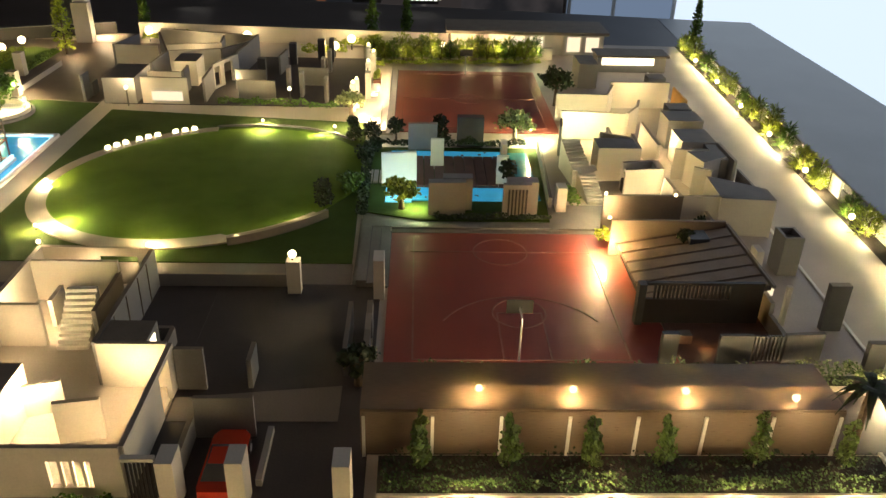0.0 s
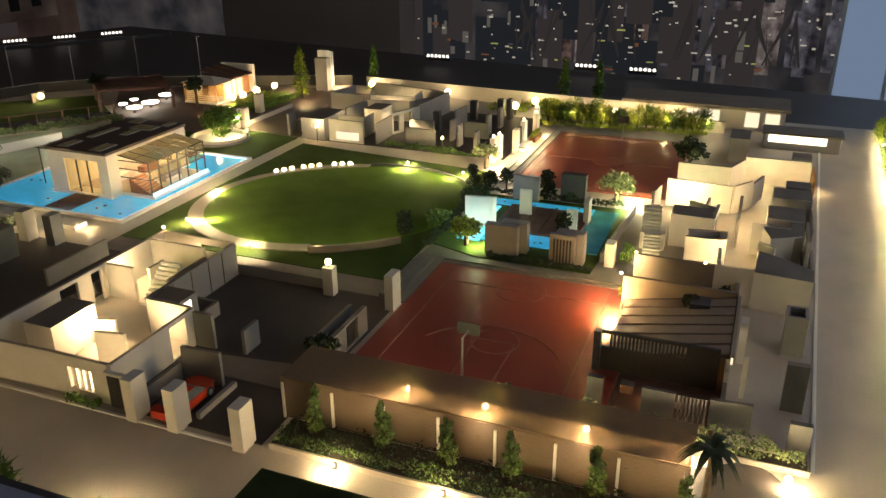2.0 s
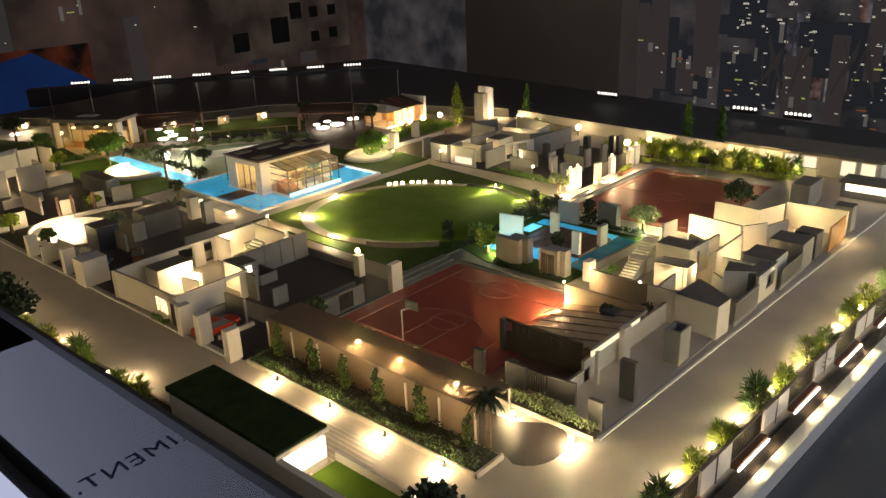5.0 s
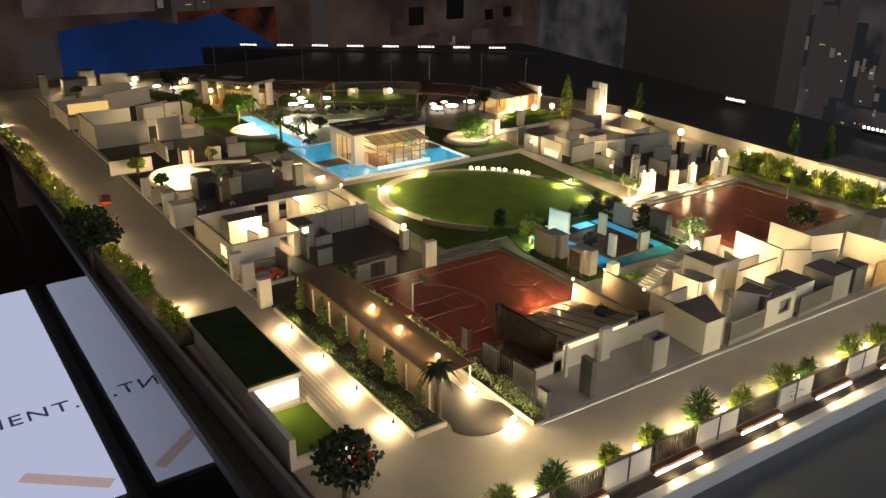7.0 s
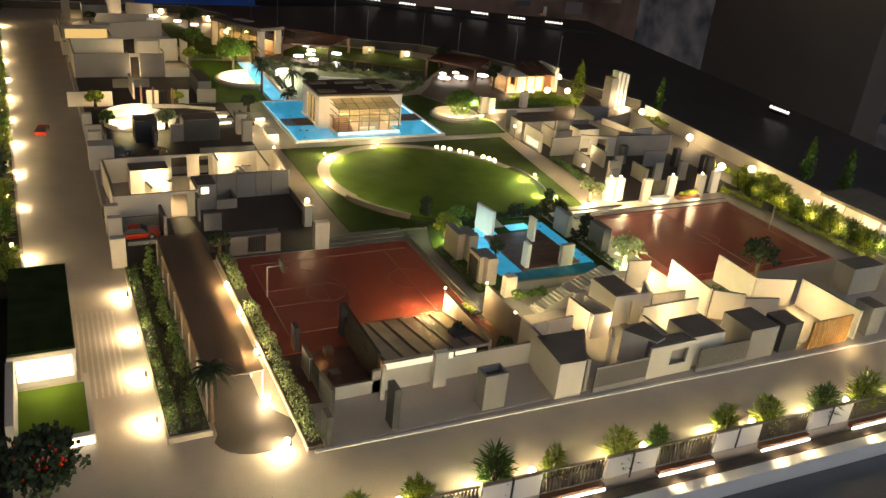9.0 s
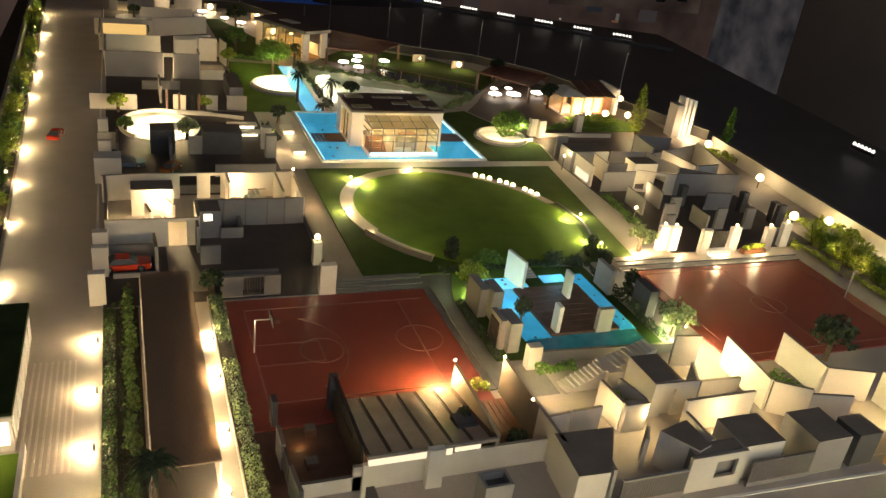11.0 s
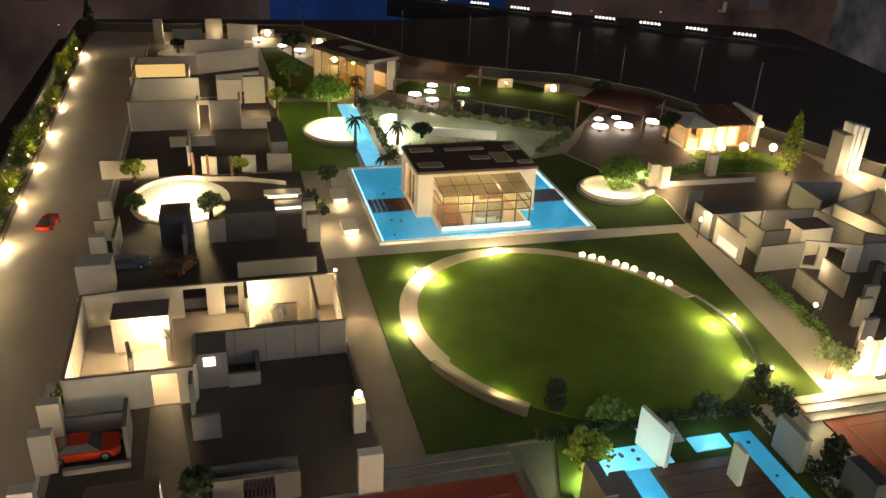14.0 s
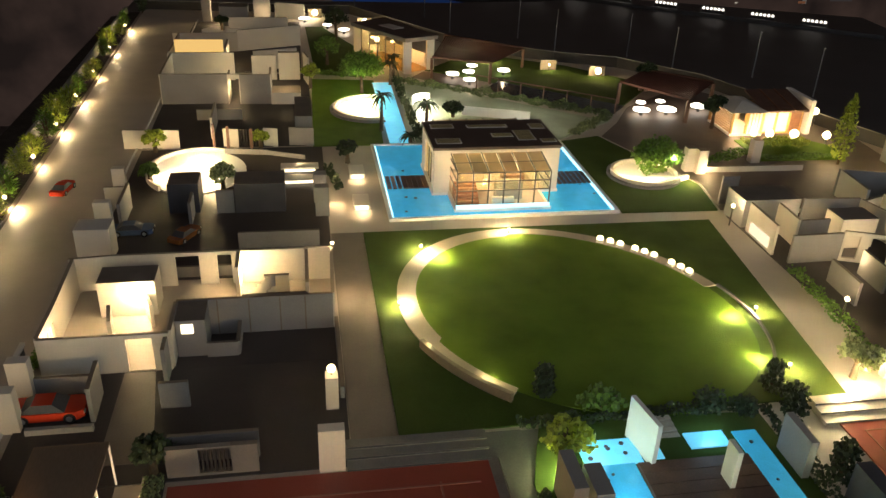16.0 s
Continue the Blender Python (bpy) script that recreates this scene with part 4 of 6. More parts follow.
for x, y in ((39.4, -20.6), (43.6, -24.2), (37.2, -22.4), (47.6, -24.6), (35.2, -25.4)):
    block(v2, x - 0.7, y - 0.2, x + 0.7, y + 0.2, 2.8, GREY_SHADE, "pillar")
wall(v2, 47.6, 2.2, 53.2, 0.8, 3, mat=GREY_SHADE)
wall(v2, 47.8, 2.2, 47.2, -3.4, 3)
for x, y, c in ((32.2, -28.6, PORCELAIN), (33.5, -28.9, PORCELAIN), (37.0, -30.0, WALL), (41.2, -29.8, PORCELAIN), (45.8, -30.2, WALL), (49.0, -29.4, PORCELAIN), (52.6, -24.4, DARK)):
    block(v2, x - 0.6, y - 0.3, x + 0.6, y + 0.3, 3, c, "pillar")
slats(v2, 38.2, -29.8, 40.2, -29.8, 0, 2.6, 8, METAL)
Geo().box(33.1, -9.8, 0.5, 33.22, -6.5, 1.5).make("light_panel", STRIP_SOFT, v2, "glowing window panel")
for x, y, z, p in ((32.1, -30.2, 1.2, 0.005), (33.4, -30.5, 1.2, 0.005), (41.2, -31.4, 1.2, 0.006), (49, -31.0, 1.2, 0.006), (37.8, -7, 2.2, 0.05), (38.6, -14.6, 1.6, 0.025), (47.4, -7.6, 2.2, 0.03), (52.4, -7, 2.2, 0.04), (41.5, -11.6, 1.6, 0.02), (33.8, -6.2, 2.4, 0.012)):
    glow(x, y, z, p)

# ---- buildings south of the courts ----
vs = thing("clubhouse", "clubhouse model with brown slatted roof and lit edge", "clubhouse")
slab(vs, -17, -63.3, 2.4, -58.4, 0.06, PAVE)
slab(vs, -16.6, -58.4, -2.2, -51.6, 0.1, DECK)
def sloped(x0, x1, y0, y1, lift, thick, name, mat, label=""):
    """A board that follows the roof pitch down towards the court."""
    z = lambda y: 2.45 + (y + 58.4) * -0.19 + lift
    g = Geo()
    g.v = [(x, y, z(y) + d) for d in (0, thick) for x, y in ((x0, y0), (x1, y0), (x1, y1), (x0, y1))]
    g.f = [(3, 2, 1, 0), (4, 5, 6, 7), (0, 1, 5, 4), (1, 2, 6, 5), (2, 3, 7, 6), (3, 0, 4, 7)]
    g.m = [0] * 6
    return g.make(name, mat, vs, label)


sloped(-10.3, -1.4, -58.4, -50.4, 0, 0.2, "roof", ROOF, "dark brown sloping roof")
for i in range(6):
    sloped(-10.1 + i * 1.42, -8.95 + i * 1.42, -58.3, -50.5, 0.2, 0.1, "roof_board", PLANK, "weathered brown roof board")
Geo().box(-3.5, -56.6, 1.9, -2.0, -55.2, 2.6).make("roof_hatch", DARK, vs)
Geo().box(-10.4, -58.62, 2.62, -1.4, -58.42, 2.85).make("fascia", TOPW, vs)
Geo().box(-10.3, -58.58, 2.05, -4.6, -58.44, 2.6).make("light_strip", STRIP_SOFT, vs, "glowing white roof edge")
Geo().box(-4.4, -58.58, 2.2, -2.6, -58.44, 2.6).make("light_strip", STRIP_SOFT, vs, "glowing white roof edge")
wall(vs, -11.2, -58.3, 2.6, -58.3, 2.0)
wall(vs, -1.2, -50.0, -1.3, -58.4, 3.0, mat=CAP)
wall(vs, 2.8, -50.2, 2.8, -56.4, 3.2, mat=CAP)
for i in range(8):
    Geo().box(-0.98 + i * 0.45, -57, 0.06, -0.57 + i * 0.45, -51.2, 0.14).make("deck_board", WOOD, vs, "red-brown deck board")
wall(vs, 2.8, -56.4, 2.8, -60.2, 3.2)
Geo().box(-10.6, -57.8, 0.1, -10.4, -50.2, 1.9).make("screen", BLACKP, vs, "black screen panel")
Geo().box(-10.62, -57.8, 2.9, -10.38, -50.2, 3.1).make("screen_rail", BLACKP, vs)
slats(vs, -10.5, -55.6, -10.5, -50.7, 1.9, 2.9, 20, BLACKP)
Geo().box(-10.6, -57.8, 1.903, -10.4, -55.7, 2.9).make("screen", BLACKP, vs)
Geo().box(-10.9, -50.17, 0.1, -10.3, -49.7, 3.1).make("pillar", DARK, vs)
block(vs, -15.1, -51.2, -14.7, -50.2, 2.2, DARK, "pillar")
wall(vs, -15.1, -53.6, -15.1, -55.6, 2.2, mat=DARK)
wall(vs, -15.0, -57.6, -14.8, -60.0, 2.2, mat=DARK)
wall(vs, -14.8, -58.3, -10.4, -58.3, 1.2, mat=WALL)
block(vs, -13.0, -52.8, -12.3, -52.0, 0.7, DECK, "table")
block(vs, -13.6, -56.0, -12.8, -55.2, 0.6, DECK, "table")
slats(vs, -15.05, -55.7, -15.05, -57.5, 0.3, 2.1, 8, METAL)
for b in ((-4.2, -63.1, -4.0, -61.7), (-2.5, -63.1, -2.3, -61.7), (-4.0, -63.1, -2.5, -62.9), (-4.0, -61.9, -2.5, -61.7)):
    Geo().box(b[0], b[1], 0.06, b[2], b[3], 3.1).make("shaft_wall", GREY_SHADE, vs)
Geo().box(-4.0, -62.9, 0.06, -2.5, -61.9, 2.6).make("shaft_floor", DARK, vs)
block(vs, -11.4, -63.0, -10.9, -61.7, 3.4, DARK, "slate")
block(vs, -6.5, -59.3, -5.4, -58.8, 3.2, name="pillar")
block(vs, -10.9, -59.5, -10.6, -59.2, 3.0, name="pillar")
block(vs, -16.3, -63.2, -15.9, -62.0, 2.4, DARK, "slab")
glow(-2.2, -49.4, 1.4, 0.36, (1.0, 0.6, 0.24))
glow(1.8, -50.3, 2.6, 0.05)
glow(4.6, -50.6, 2.6, 0.11)
glow(-13.6, -53.6, 0.5, 0.002, AMBER)
glow(-8.6, -54.4, 1.0, 0.02, AMBER)
for x, y, z in ((-1.2, -49.8, 3.05), (2.7, -50.3, 3.25), (2.5, -55.7, 3.25)):
    t = thing("wall_lamp", "tiny round lamp on a wall end", "lamp", "wall lamps", (x, y, z))
    Geo().ball(0, 0, 0.1, 0.13).make("globe", BULB, t, "", True)
    Geo().tube((0, 0, -0.05), (0, 0, 0.05), 0.1).make("base", METAL, t)

vt = thing("villa", "terraced villa model with cream lit rooms and outside stair", "villa", "villas")
slab(vt, 2.9, -63.3, 34, -51.5, 0.08, PAVE)
Geo().prism([(2.4, -59.3), (2.0, -63.5), (4.3, -63.6), (6.1, -60.9), (6.9, -59.5)], 0, 3.2, 0, 1).make("block", [WALL, CAP], vt)
wall(vt, 4.9, -63.3, 5.4, -59.6, 3.0, mat=GREY_SHADE)
Geo().box(5.4, -63.75, 0, 10.6, -63.55, 0.5).make("fence_base", GREY_SHADE, vt)
slats(vt, 5.4, -63.65, 10.6, -63.65, 0.5, 2.2, 26, GREYD, "fence_slat", 0.16)
Geo().box(5.4, -63.75, 2.2, 10.6, -63.55, 2.35).make("fence_rail", GREY_SHADE, vt)
opening_wall(vt, 10.8, -63.4, 15.5, -63.4, 3.0, [(2.2, 4.0, 1.0, 2.4)])
block(vt, 11.4, -63.0, 15.35, -62.0, 2.9, GREY_SHADE)
Geo().prism([(10.2, -60.4), (11.8, -62.9), (13.0, -62.5), (12.9, -59.7)], 0, 3.05, 0, 1).make("block", [WALL, CAP], vt)
block(vt, 15.4, -63.2, 19.0, -60.0, 3.0)
Geo().box(15.8, -64.0, 0, 21.4, -63.8, 0.4).make("fence_base", GREY_SHADE, vt)
slats(vt, 15.8, -63.9, 21.4, -63.9, 0.4, 2.2, 26, GREYD, "fence_slat", 0.16)
block(vt, 21.4, -63.9, 24.6, -60.4, 3.0, GREY_SHADE)
block(vt, 25.4, -63.9, 27.6, -61.6, 2.9, DARK)
for i in range(16):
    Geo().box(28.5 + i * 0.32, -64.4, 0.1, 28.72 + i * 0.32, -64.2, 2.9).make("gate_slat", AMBER_WOOD, vt, "amber timber gate board")
wall(vt, 2.9, -56.9, 5.2, -56.6, 2.6)
wall(vt, 5.35, -56.6, 7.9, -56.5, 2.6)
wall(vt, 9.0, -60.8, 9.9, -59.5, 2.8)
wall(vt, 14.5, -57.6, 20.9, -57.6, 3.0)
wall(vt, 13.6, -58.8, 13.6, -62, 3.0)
wall(vt, 9.6, -53.5, 9.8, -56.5, 2.6)
wall(vt, 9.8, -56.6, 11.8, -56.6, 2.6, 0.6)
wall(vt, 11.8, -56.5, 11.2, -53.6, 2.6)
Geo().prism([(9.8, -56.2), (11.6, -56.2), (11.1, -53.6), (9.7, -53.6)], 0, 1.2).make("planter_soil", SOIL, vt)
block(vt, 13.0, -55.4, 15.6, -51.8, 3.2)
opening_wall(vt, 13.0, -55.5, 17.0, -55.7, 3.2, [(1.0, 2.0, 0, 2.6)])
wall(vt, 17.0, -55.7, 18.4, -53.0, 2.8, mat=GREY_SHADE)
wall(vt, 19.2, -49.4, 21.6, -49.8, 3.0, mat=GREY_SHADE)
wall(vt, 24.1, -50.2, 23.4, -56.6, 3.0)
wall(vt, 18.4, -54.4, 22.2, -54.6, 2.0, mat=GREY_SHADE)
wall(vt, 23.5, -56.8, 26.0, -58.4, 3.0)
wall(vt, 30.0, -50.6, 29.8, -56.0, 3.0)
wall(vt, 29.8, -56.0, 33.6, -57.4, 3.0)
wall(vt, 34.6, -57.4, 34.8, -64.2, 3.0)
wall(vt, 26, -58.4, 29.4, -59.4, 2.6)
block(vt, 36.4, -64.2, 38.2, -62.2, 3.0, GREY_SHADE)
block(vt, 42, -57.5, 46.5, -55.2, 3.0, GREY_SHADE)
stair(vt, 7.9, -50.9, 11.6, -50.5, 0.1, 1.6, 1.5, 9)
slab(vt, 11.6, -51.6, 13.0, -49.4, 1.6, WALL)
stair(vt, 12.6, -50.2, 16.4, -49.8, 1.6, 2.7, 1.7, 8)
wall(vt, 7.0, -46.8, 20.6, -47.6, 1.0, mat=GREY_SHADE)
block(vt, 6.2, -48.0, 7.4, -47.2, 2.2, name="pillar")
for x, y, z, p in ((24.6, -51.2, 2.4, 0.07), (21.6, -52.2, 2.4, 0.2), (8.0, -56.4, 2.0, 0.06), (5.0, -52, 2.2, 0.06), (17.8, -59.2, 2.0, 0.08), (19.6, -56.2, 2.0, 0.05), (32.4, -60.0, 2.3, 0.09), (31.6, -54.0, 2.2, 0.07), (27.4, -57.2, 2.2, 0.06), (11.8, -57.2, 1.8, 0.03), (4.6, -60.8, 2.2, 0.03), (33.0, -65.4, 1.0, 0.02), (22.6, -58.8, 1.8, 0.03)):
    glow(x, y, z, p * 0.66, (1.0, 0.75, 0.36))

# ---- far wall and low building east of the second court ----
ew = thing("boundary_wall", "long low cream boundary wall with light boxes", "wall")
Geo().bar(63.8, 4, 60.4, -40, 0.5, 0, 2.2, 0, 1).make("wall", [WALL, CAP], ew)
Geo().bar(54.6, -28.4, 55.4, -54, 0.4, 0, 1.6, 0, 1).make("wall", [WALL, CAP], ew)
eb = thing("low_building", "long low white building with glowing windows", "building")
Geo().box(58, -61.5, 0, 64, -40.2, 2.9).make("wall", WALL, eb)
Geo().box(57.2, -62, 2.9, 64.6, -39.6, 3.3).make("roof", CAP, eb, "dark flat roof")
for i in range(8):
    y = -60.8 + i * 2.6
    if i in (0, 1, 3, 4):
        Geo().box(57.86, y, 0.5, 57.99, y + 1.8, 2.5).make("window", STRIP_SOFT, eb, "glowing window")
    Geo().box(57.8, y - 0.5, 0, 57.98, y - 0.2, 2.9).make("pier", WALL, eb)
ek = thing("gate_kiosk", "small kiosk with a bright white light box", "kiosk")
Geo().box(49.6, -68.0, 0, 52.6, -59.0, 2.0).make("body", GREY_SHADE, ek)
Geo().box(49.45, -66.4, 1.0, 49.58, -59.6, 1.9).make("light_box", STRIP, ek, "glowing white panel")
Geo().box(49.2, -68.3, 2.0, 53, -58.8, 2.3).make("roof", CAP, ek)
for x, y, p in ((55.2, -24, 0.05), (56.4, -33.6, 0.05), (55.6, -42, 0.06), (56.2, -47, 0.06), (53.4, -52, 0.05), (60.5, -12, 0.02), (62, 2, 0.03), (59.6, -26.5, 0.03), (56.4, -39.0, 0.08), (52.8, -33.5, 0.03), (52.9, -37.8, 0.035), (53.1, -42.4, 0.03), (53.3, -46.6, 0.03)):
    glow(x, y, 1.6, p)

for x, y in ((60.5, -12), (62, 2), (59.4, -26.5), (56.4, -39), (55.4, -24.6)):
    bollard(x - 0.6, y, 0, 1.0, 0.02, 0.55, "wall_globe", "glowing globe lamp in the boundary planting")

# ---- water garden between the courts ----
wg = thing("water_garden", "turquoise water garden with a dark timber deck", "water garden")
Geo().prism([(4.2, -46.4), (20.8, -47.4), (20.6, -31.4), (6.0, -30.6), (4.2, -36)], 0, 0.14).make("grass", TURF, wg)
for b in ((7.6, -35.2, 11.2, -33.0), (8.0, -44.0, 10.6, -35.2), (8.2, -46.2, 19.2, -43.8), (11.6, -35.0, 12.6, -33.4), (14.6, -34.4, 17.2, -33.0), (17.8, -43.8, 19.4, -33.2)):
    # one water, glowing strongly in the north and faintly in the south
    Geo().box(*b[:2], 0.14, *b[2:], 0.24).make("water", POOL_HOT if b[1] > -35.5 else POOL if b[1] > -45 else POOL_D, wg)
for i in range(9):
    Geo().box(10.7, -43.7 + i * 0.93, 0.14, 17.7, -43.7 + i * 0.93 + 0.86, 0.42).make("deck_board", DECK, wg)
for i in range(4):
    Geo().box(11.6, -33.2 + i * 0.5, 0.14, 14.4, -32.8 + i * 0.5, 0.2 + 0.05 * i).make("step", PAVE, wg)
Geo().bar(11.1, -32.6, 11.6, -35.6, 0.3, 0.1, 3.2).make("tall_slab", PORCELAIN, wg, "tall white upright slab")
block(wg, 5.2, -39.6, 6.0, -36.6, 3, GREY_SHADE, "pillar")
block(wg, 6.2, -40.2, 7.2, -37.8, 3, GREY_SHADE, "pillar")
block(wg, 4.9, -44.9, 5.4, -42.6, 3, GREY_SHADE, "pillar")
block(wg, 5.5, -45.5, 6.6, -43.0, 3, GREY_SHADE, "pillar")
block(wg, 11.1, -43.6, 11.5, -42.6, 3, PORCELAIN, "pillar")
block(wg, 15.1, -43.9, 16.6, -43.4, 2.6, GREY_SHADE, "pillar")
block(wg, 15.2, -38.1, 15.5, -36.9, 3, PORCELAIN, "pillar")
block(wg, 20.0, -37.6, 20.5, -34.8, 2.8, GREY_SHADE, "pillar")
block(wg, 21.4, -42.2, 22.4, -39.6, 3, DARK, "pillar")
slats(wg, 4.85, -42.9, 4.85, -44.6, 0.3, 2.6, 6, METAL)
# bluish point lamps added over the garden water
for x, y in ((8.8, -33.9), (9.3, -38), (16.4, -33.6)):
    glow(x, y, 1.3, 0.016, (0.45, 0.8, 1.0), 0.7)
glow(6.2, -35.6, 0.8, 0.09, (0.9, 1.0, 0.4))
rnd = random.Random(8)
g = Geo()
for _ in range(26):
    bx = rnd.choice(((7.8, -35, 11, -33.2), (8.2, -44, 10.4, -35.2), (8.4, -46, 19, -44), (18, -43.6, 19.2, -33.4)))
    g.ball(rnd.uniform(bx[0], bx[2]), rnd.uniform(bx[1], bx[3]), 0.26, rnd.uniform(0.08, 0.2), 6, 3, flat=0.4)
g.make("lily_pad", DARK, wg, "small dark floating plants")["kind"] = "stuff"

# ---- ramp canopy and planters by the entrance ----
rc = thing("ramp_canopy", "long smoky brown acrylic canopy over the ramp", "canopy")
Geo().box(-23.0, -57.2, 2.9, -19.1, -32.9, 3.0).make("roof", SMOKE, rc)
Geo().box(-23.04, -57.2, 0.2, -22.96, -32.9, 2.9).make("side", SMOKE, rc)
for i in range(8):
    y = -57.0 + i * 3.42
    Geo().box(-23.14, y - 0.08, 0, -23.04, y + 0.08, 2.6).make("post", PORCELAIN, rc)
    Geo().box(-19.2, y - 0.06, 0, -19.1, y + 0.06, 2.9).make("post", PORCELAIN, rc)
struct(Geo().prism([(-22.9, -33), (-22.9, -59.6)] + [(-20.4 + 2.9 * math.cos(radians(a)), -60.0 + 2.4 * math.sin(radians(a))) for a in range(190, 361, 17)] + [(-17.6, -59.6), (-19.2, -57.2), (-19.2, -33)], 0, 0.05).make("ramp", YARD), "dark paved ramp under the canopy", "ramp")
p1 = thing("planter", "long dark soil planter beside the gate road", "planter", "planters")
Geo().box(-26, -59.4, 0, -23.3, -33.8, 0.3).make("soil", SOIL, p1)
Geo().box(-26.15, -59.6, 0, -26.0, -33.8, 0.4).make("edge", PAVE, p1)
Geo().box(-26.15, -59.6, 0, -23.2, -59.4, 0.45).make("edge", PAVE, p1)
p2 = thing("planter", "narrow planter with white-flecked hedge", "planter", "planters")
Geo().box(-17.6, -63.2, 0, -16.5, -52, 0.3).make("soil", SOIL, p2)
Geo().box(-17.6, -52, 0, -16.5, -33, 0.3).make("soil", SOIL, p2)
Geo().box(-17.7, -63.3, 0, -17.6, -33, 0.4).make("edge", PAVE, p2)
LAMPS_W = [(-26.7, -38.3), (-26.7, -44.9), (-26.8, -51.1), (-26.8, -56.9)]
LAMPS_E = [(-18.1, -39.2), (-18.2, -44.5), (-18.3, -50.9), (-18.9, -57.0), (-18.9, -62.2)]
for x, y in LAMPS_W + LAMPS_E:
    t = thing("path_spot", "small path light at the planter kerb", "lamp", "path lights", (x + 0.35, y, 0))
    Geo().box(-0.07, -0.12, 0, 0.07, 0.12, 0.45).make("body", METAL, t)
    Geo().ball(-0.2, 0, 0.42, 0.1 if x < -20 else 0.22).make("head", BULB if x < -20 else PATH_LED, t, "", True)
    glow(x - 0.15, y, 0.7, 0.09 if x < -20 else 0.15)

# ---- gate house ----
gh = thing("gate_house", "gate house with dark grass roof and lit end", "gate house")
Geo().box(-35.2, -50.2, 0, -31.1, -37.0, 2.7).make("wall", WALL, gh)
Geo().box(-35.3, -50.4, 2.7, -31.0, -36.8, 3.1).make("roof", [TURF_ROOF], gh, "dark grass roof")
Geo().box(-35.4, -50.5, 2.55, -30.95, -50.4, 2.9).make("fascia", WALL, gh)
Geo().box(-34.9, -50.45, 0.7, -31.3, -50.22, 2.3).make("light_box", STRIP, gh, "glowing white window band")
for i in range(6):
    Geo().box(-31.1, -49.5 + i * 2.1, 0.3, -31.02, -48.0 + i * 2.1, 2.3).make("panel", PORCELAIN, gh)
gy = thing("gate_lawn", "small walled lawn below the gate house", "lawn")
Geo().box(-35, -57.6, 0, -30.7, -50.6, 0.1).make("grass", GRASS, gy)
for b in ((-35.5, -58.0, -35.0, -50.5), (-35, -58.0, -30.4, -57.6), (-30.7, -57.6, -30.4, -50.6)):
    Geo().box(b[0], b[1], 0, b[2], b[3], 0.8 if b[0] > -35.2 else 2.6).make("wall", WALL, gy)
Geo().box(-32, -58.2, 0.2, -30.5, -58.02, 0.7).make("light_strip", STRIP, gy, "glowing strip")
glow(-33, -51.6, 1.6, 0.02)

# ---- fence along the south road ----
def fence_bay():
    t = thing("boundary_fence", "grey slatted fence bay between white panels", "fence", "fence bays")
    for x in (0, 2.2):
        Geo().box(x, -0.1, -0.3, x + 2.05, 0.1, 1.7).make("panel", PORCELAIN, t, "plain white panel")
        Geo().box(x, -0.12, 1.7, x + 2.05, 0.12, 1.82).make("coping", CAP, t)
    Geo().box(2.05, -0.14, -0.4, 2.2, 0.14, 1.75).make("post", METAL, t)
    Geo().box(4.3, 0.0, -0.3, 9.1, 0.12, 1.1).make("backing", DARK, t)
    for i in range(18):
        Geo().box(4.36 + i * 0.265, -0.06, -0.2, 4.48 + i * 0.265, 0.0, 1.7).make("slat", METAL, t)
    Geo().box(4.3, -0.08, 1.7, 9.1, 0.1, 1.8).make("rail", CAP, t)
    Geo().box(4.3, -0.6, -0.4, 9.1, -0.07, -0.02).make("trough", WOOD, t, "brown planted trough")
    Geo().box(4.3, -0.72, -0.44, 9.1, -0.61, -0.3).make("light_strip", WHITE_LED, t, "bright white light strip")
    return t


fb = fence_bay()
SKEW = -2.35
for i in range(10):
    x = -36.9 + 9.3 * i
    m = at(x, -71.6 - 0.041 * (x + 17), 0, SKEW)
    if i == 0:
        fb.matrix_basis = m
    else:
        copy_thing(fb, m)
    for k in (5.2, 8.2):
        glow(x + k, -73.5 - 0.041 * (x + 17), -0.1, 0.014, WARM, 0.15)
struct(Geo().bar(-37, -71.85, 64, -76.0, 0.85, -2, -0.45).make("kerb_south", SOIL), "dark brown ledge below the fence", "ledge")
struct(Geo().bar(-37, -72.75, 64, -76.9, 0.9, -2.2, -0.6).make("kerb_strip", PORCELAIN), "white ledge lit by strips", "ledge")

# ---- glass guard and lit display table beside the model ----
gd = thing("guard_glass", "clear glass guard with a black top rail", "guard")
Geo().box(-43.75, -80, 10.9, -43.45, -4, 11.6).make("rail", DARK, gd)
Geo().box(-44.35, -80, -6, -43.25, -4, -4.2).make("base_strip", DARK, gd)
pane = Geo().box(-43.61, -80, -4.2, -43.59, -4, 10.9).make("pane", clear_pane("guard_pane"), gd)
pane.visible_shadow = False
dt = thing("display_table", "white glowing display table beside the model", "table")
Geo().box(-84, -48.6, -8, -44.4, -4.4, -4.3).make("frame", DARK, dt)
Geo().box(-83.5, -48.0, -4.3, -44.75, -5.0, -4.0).make("screen", BOARD_B, dt, "pale blue lit screen")
cu = bpy.data.curves.new("lettering", "FONT")
cu.body, cu.size, cu.extrude, cu.space_character = "PLIMENT.", 2.5 * S, 0.0002, 1.15
tx = new("lettering_shape", cu)
bpy.context.view_layer.update()
me = bpy.data.meshes.new_from_object(tx.evaluated_get(bpy.context.evaluated_depsgraph_get()))
bpy.data.objects.remove(tx)
me.materials.append(BOARD_T)
letters = new("lettering", me)
letters.parent = dt
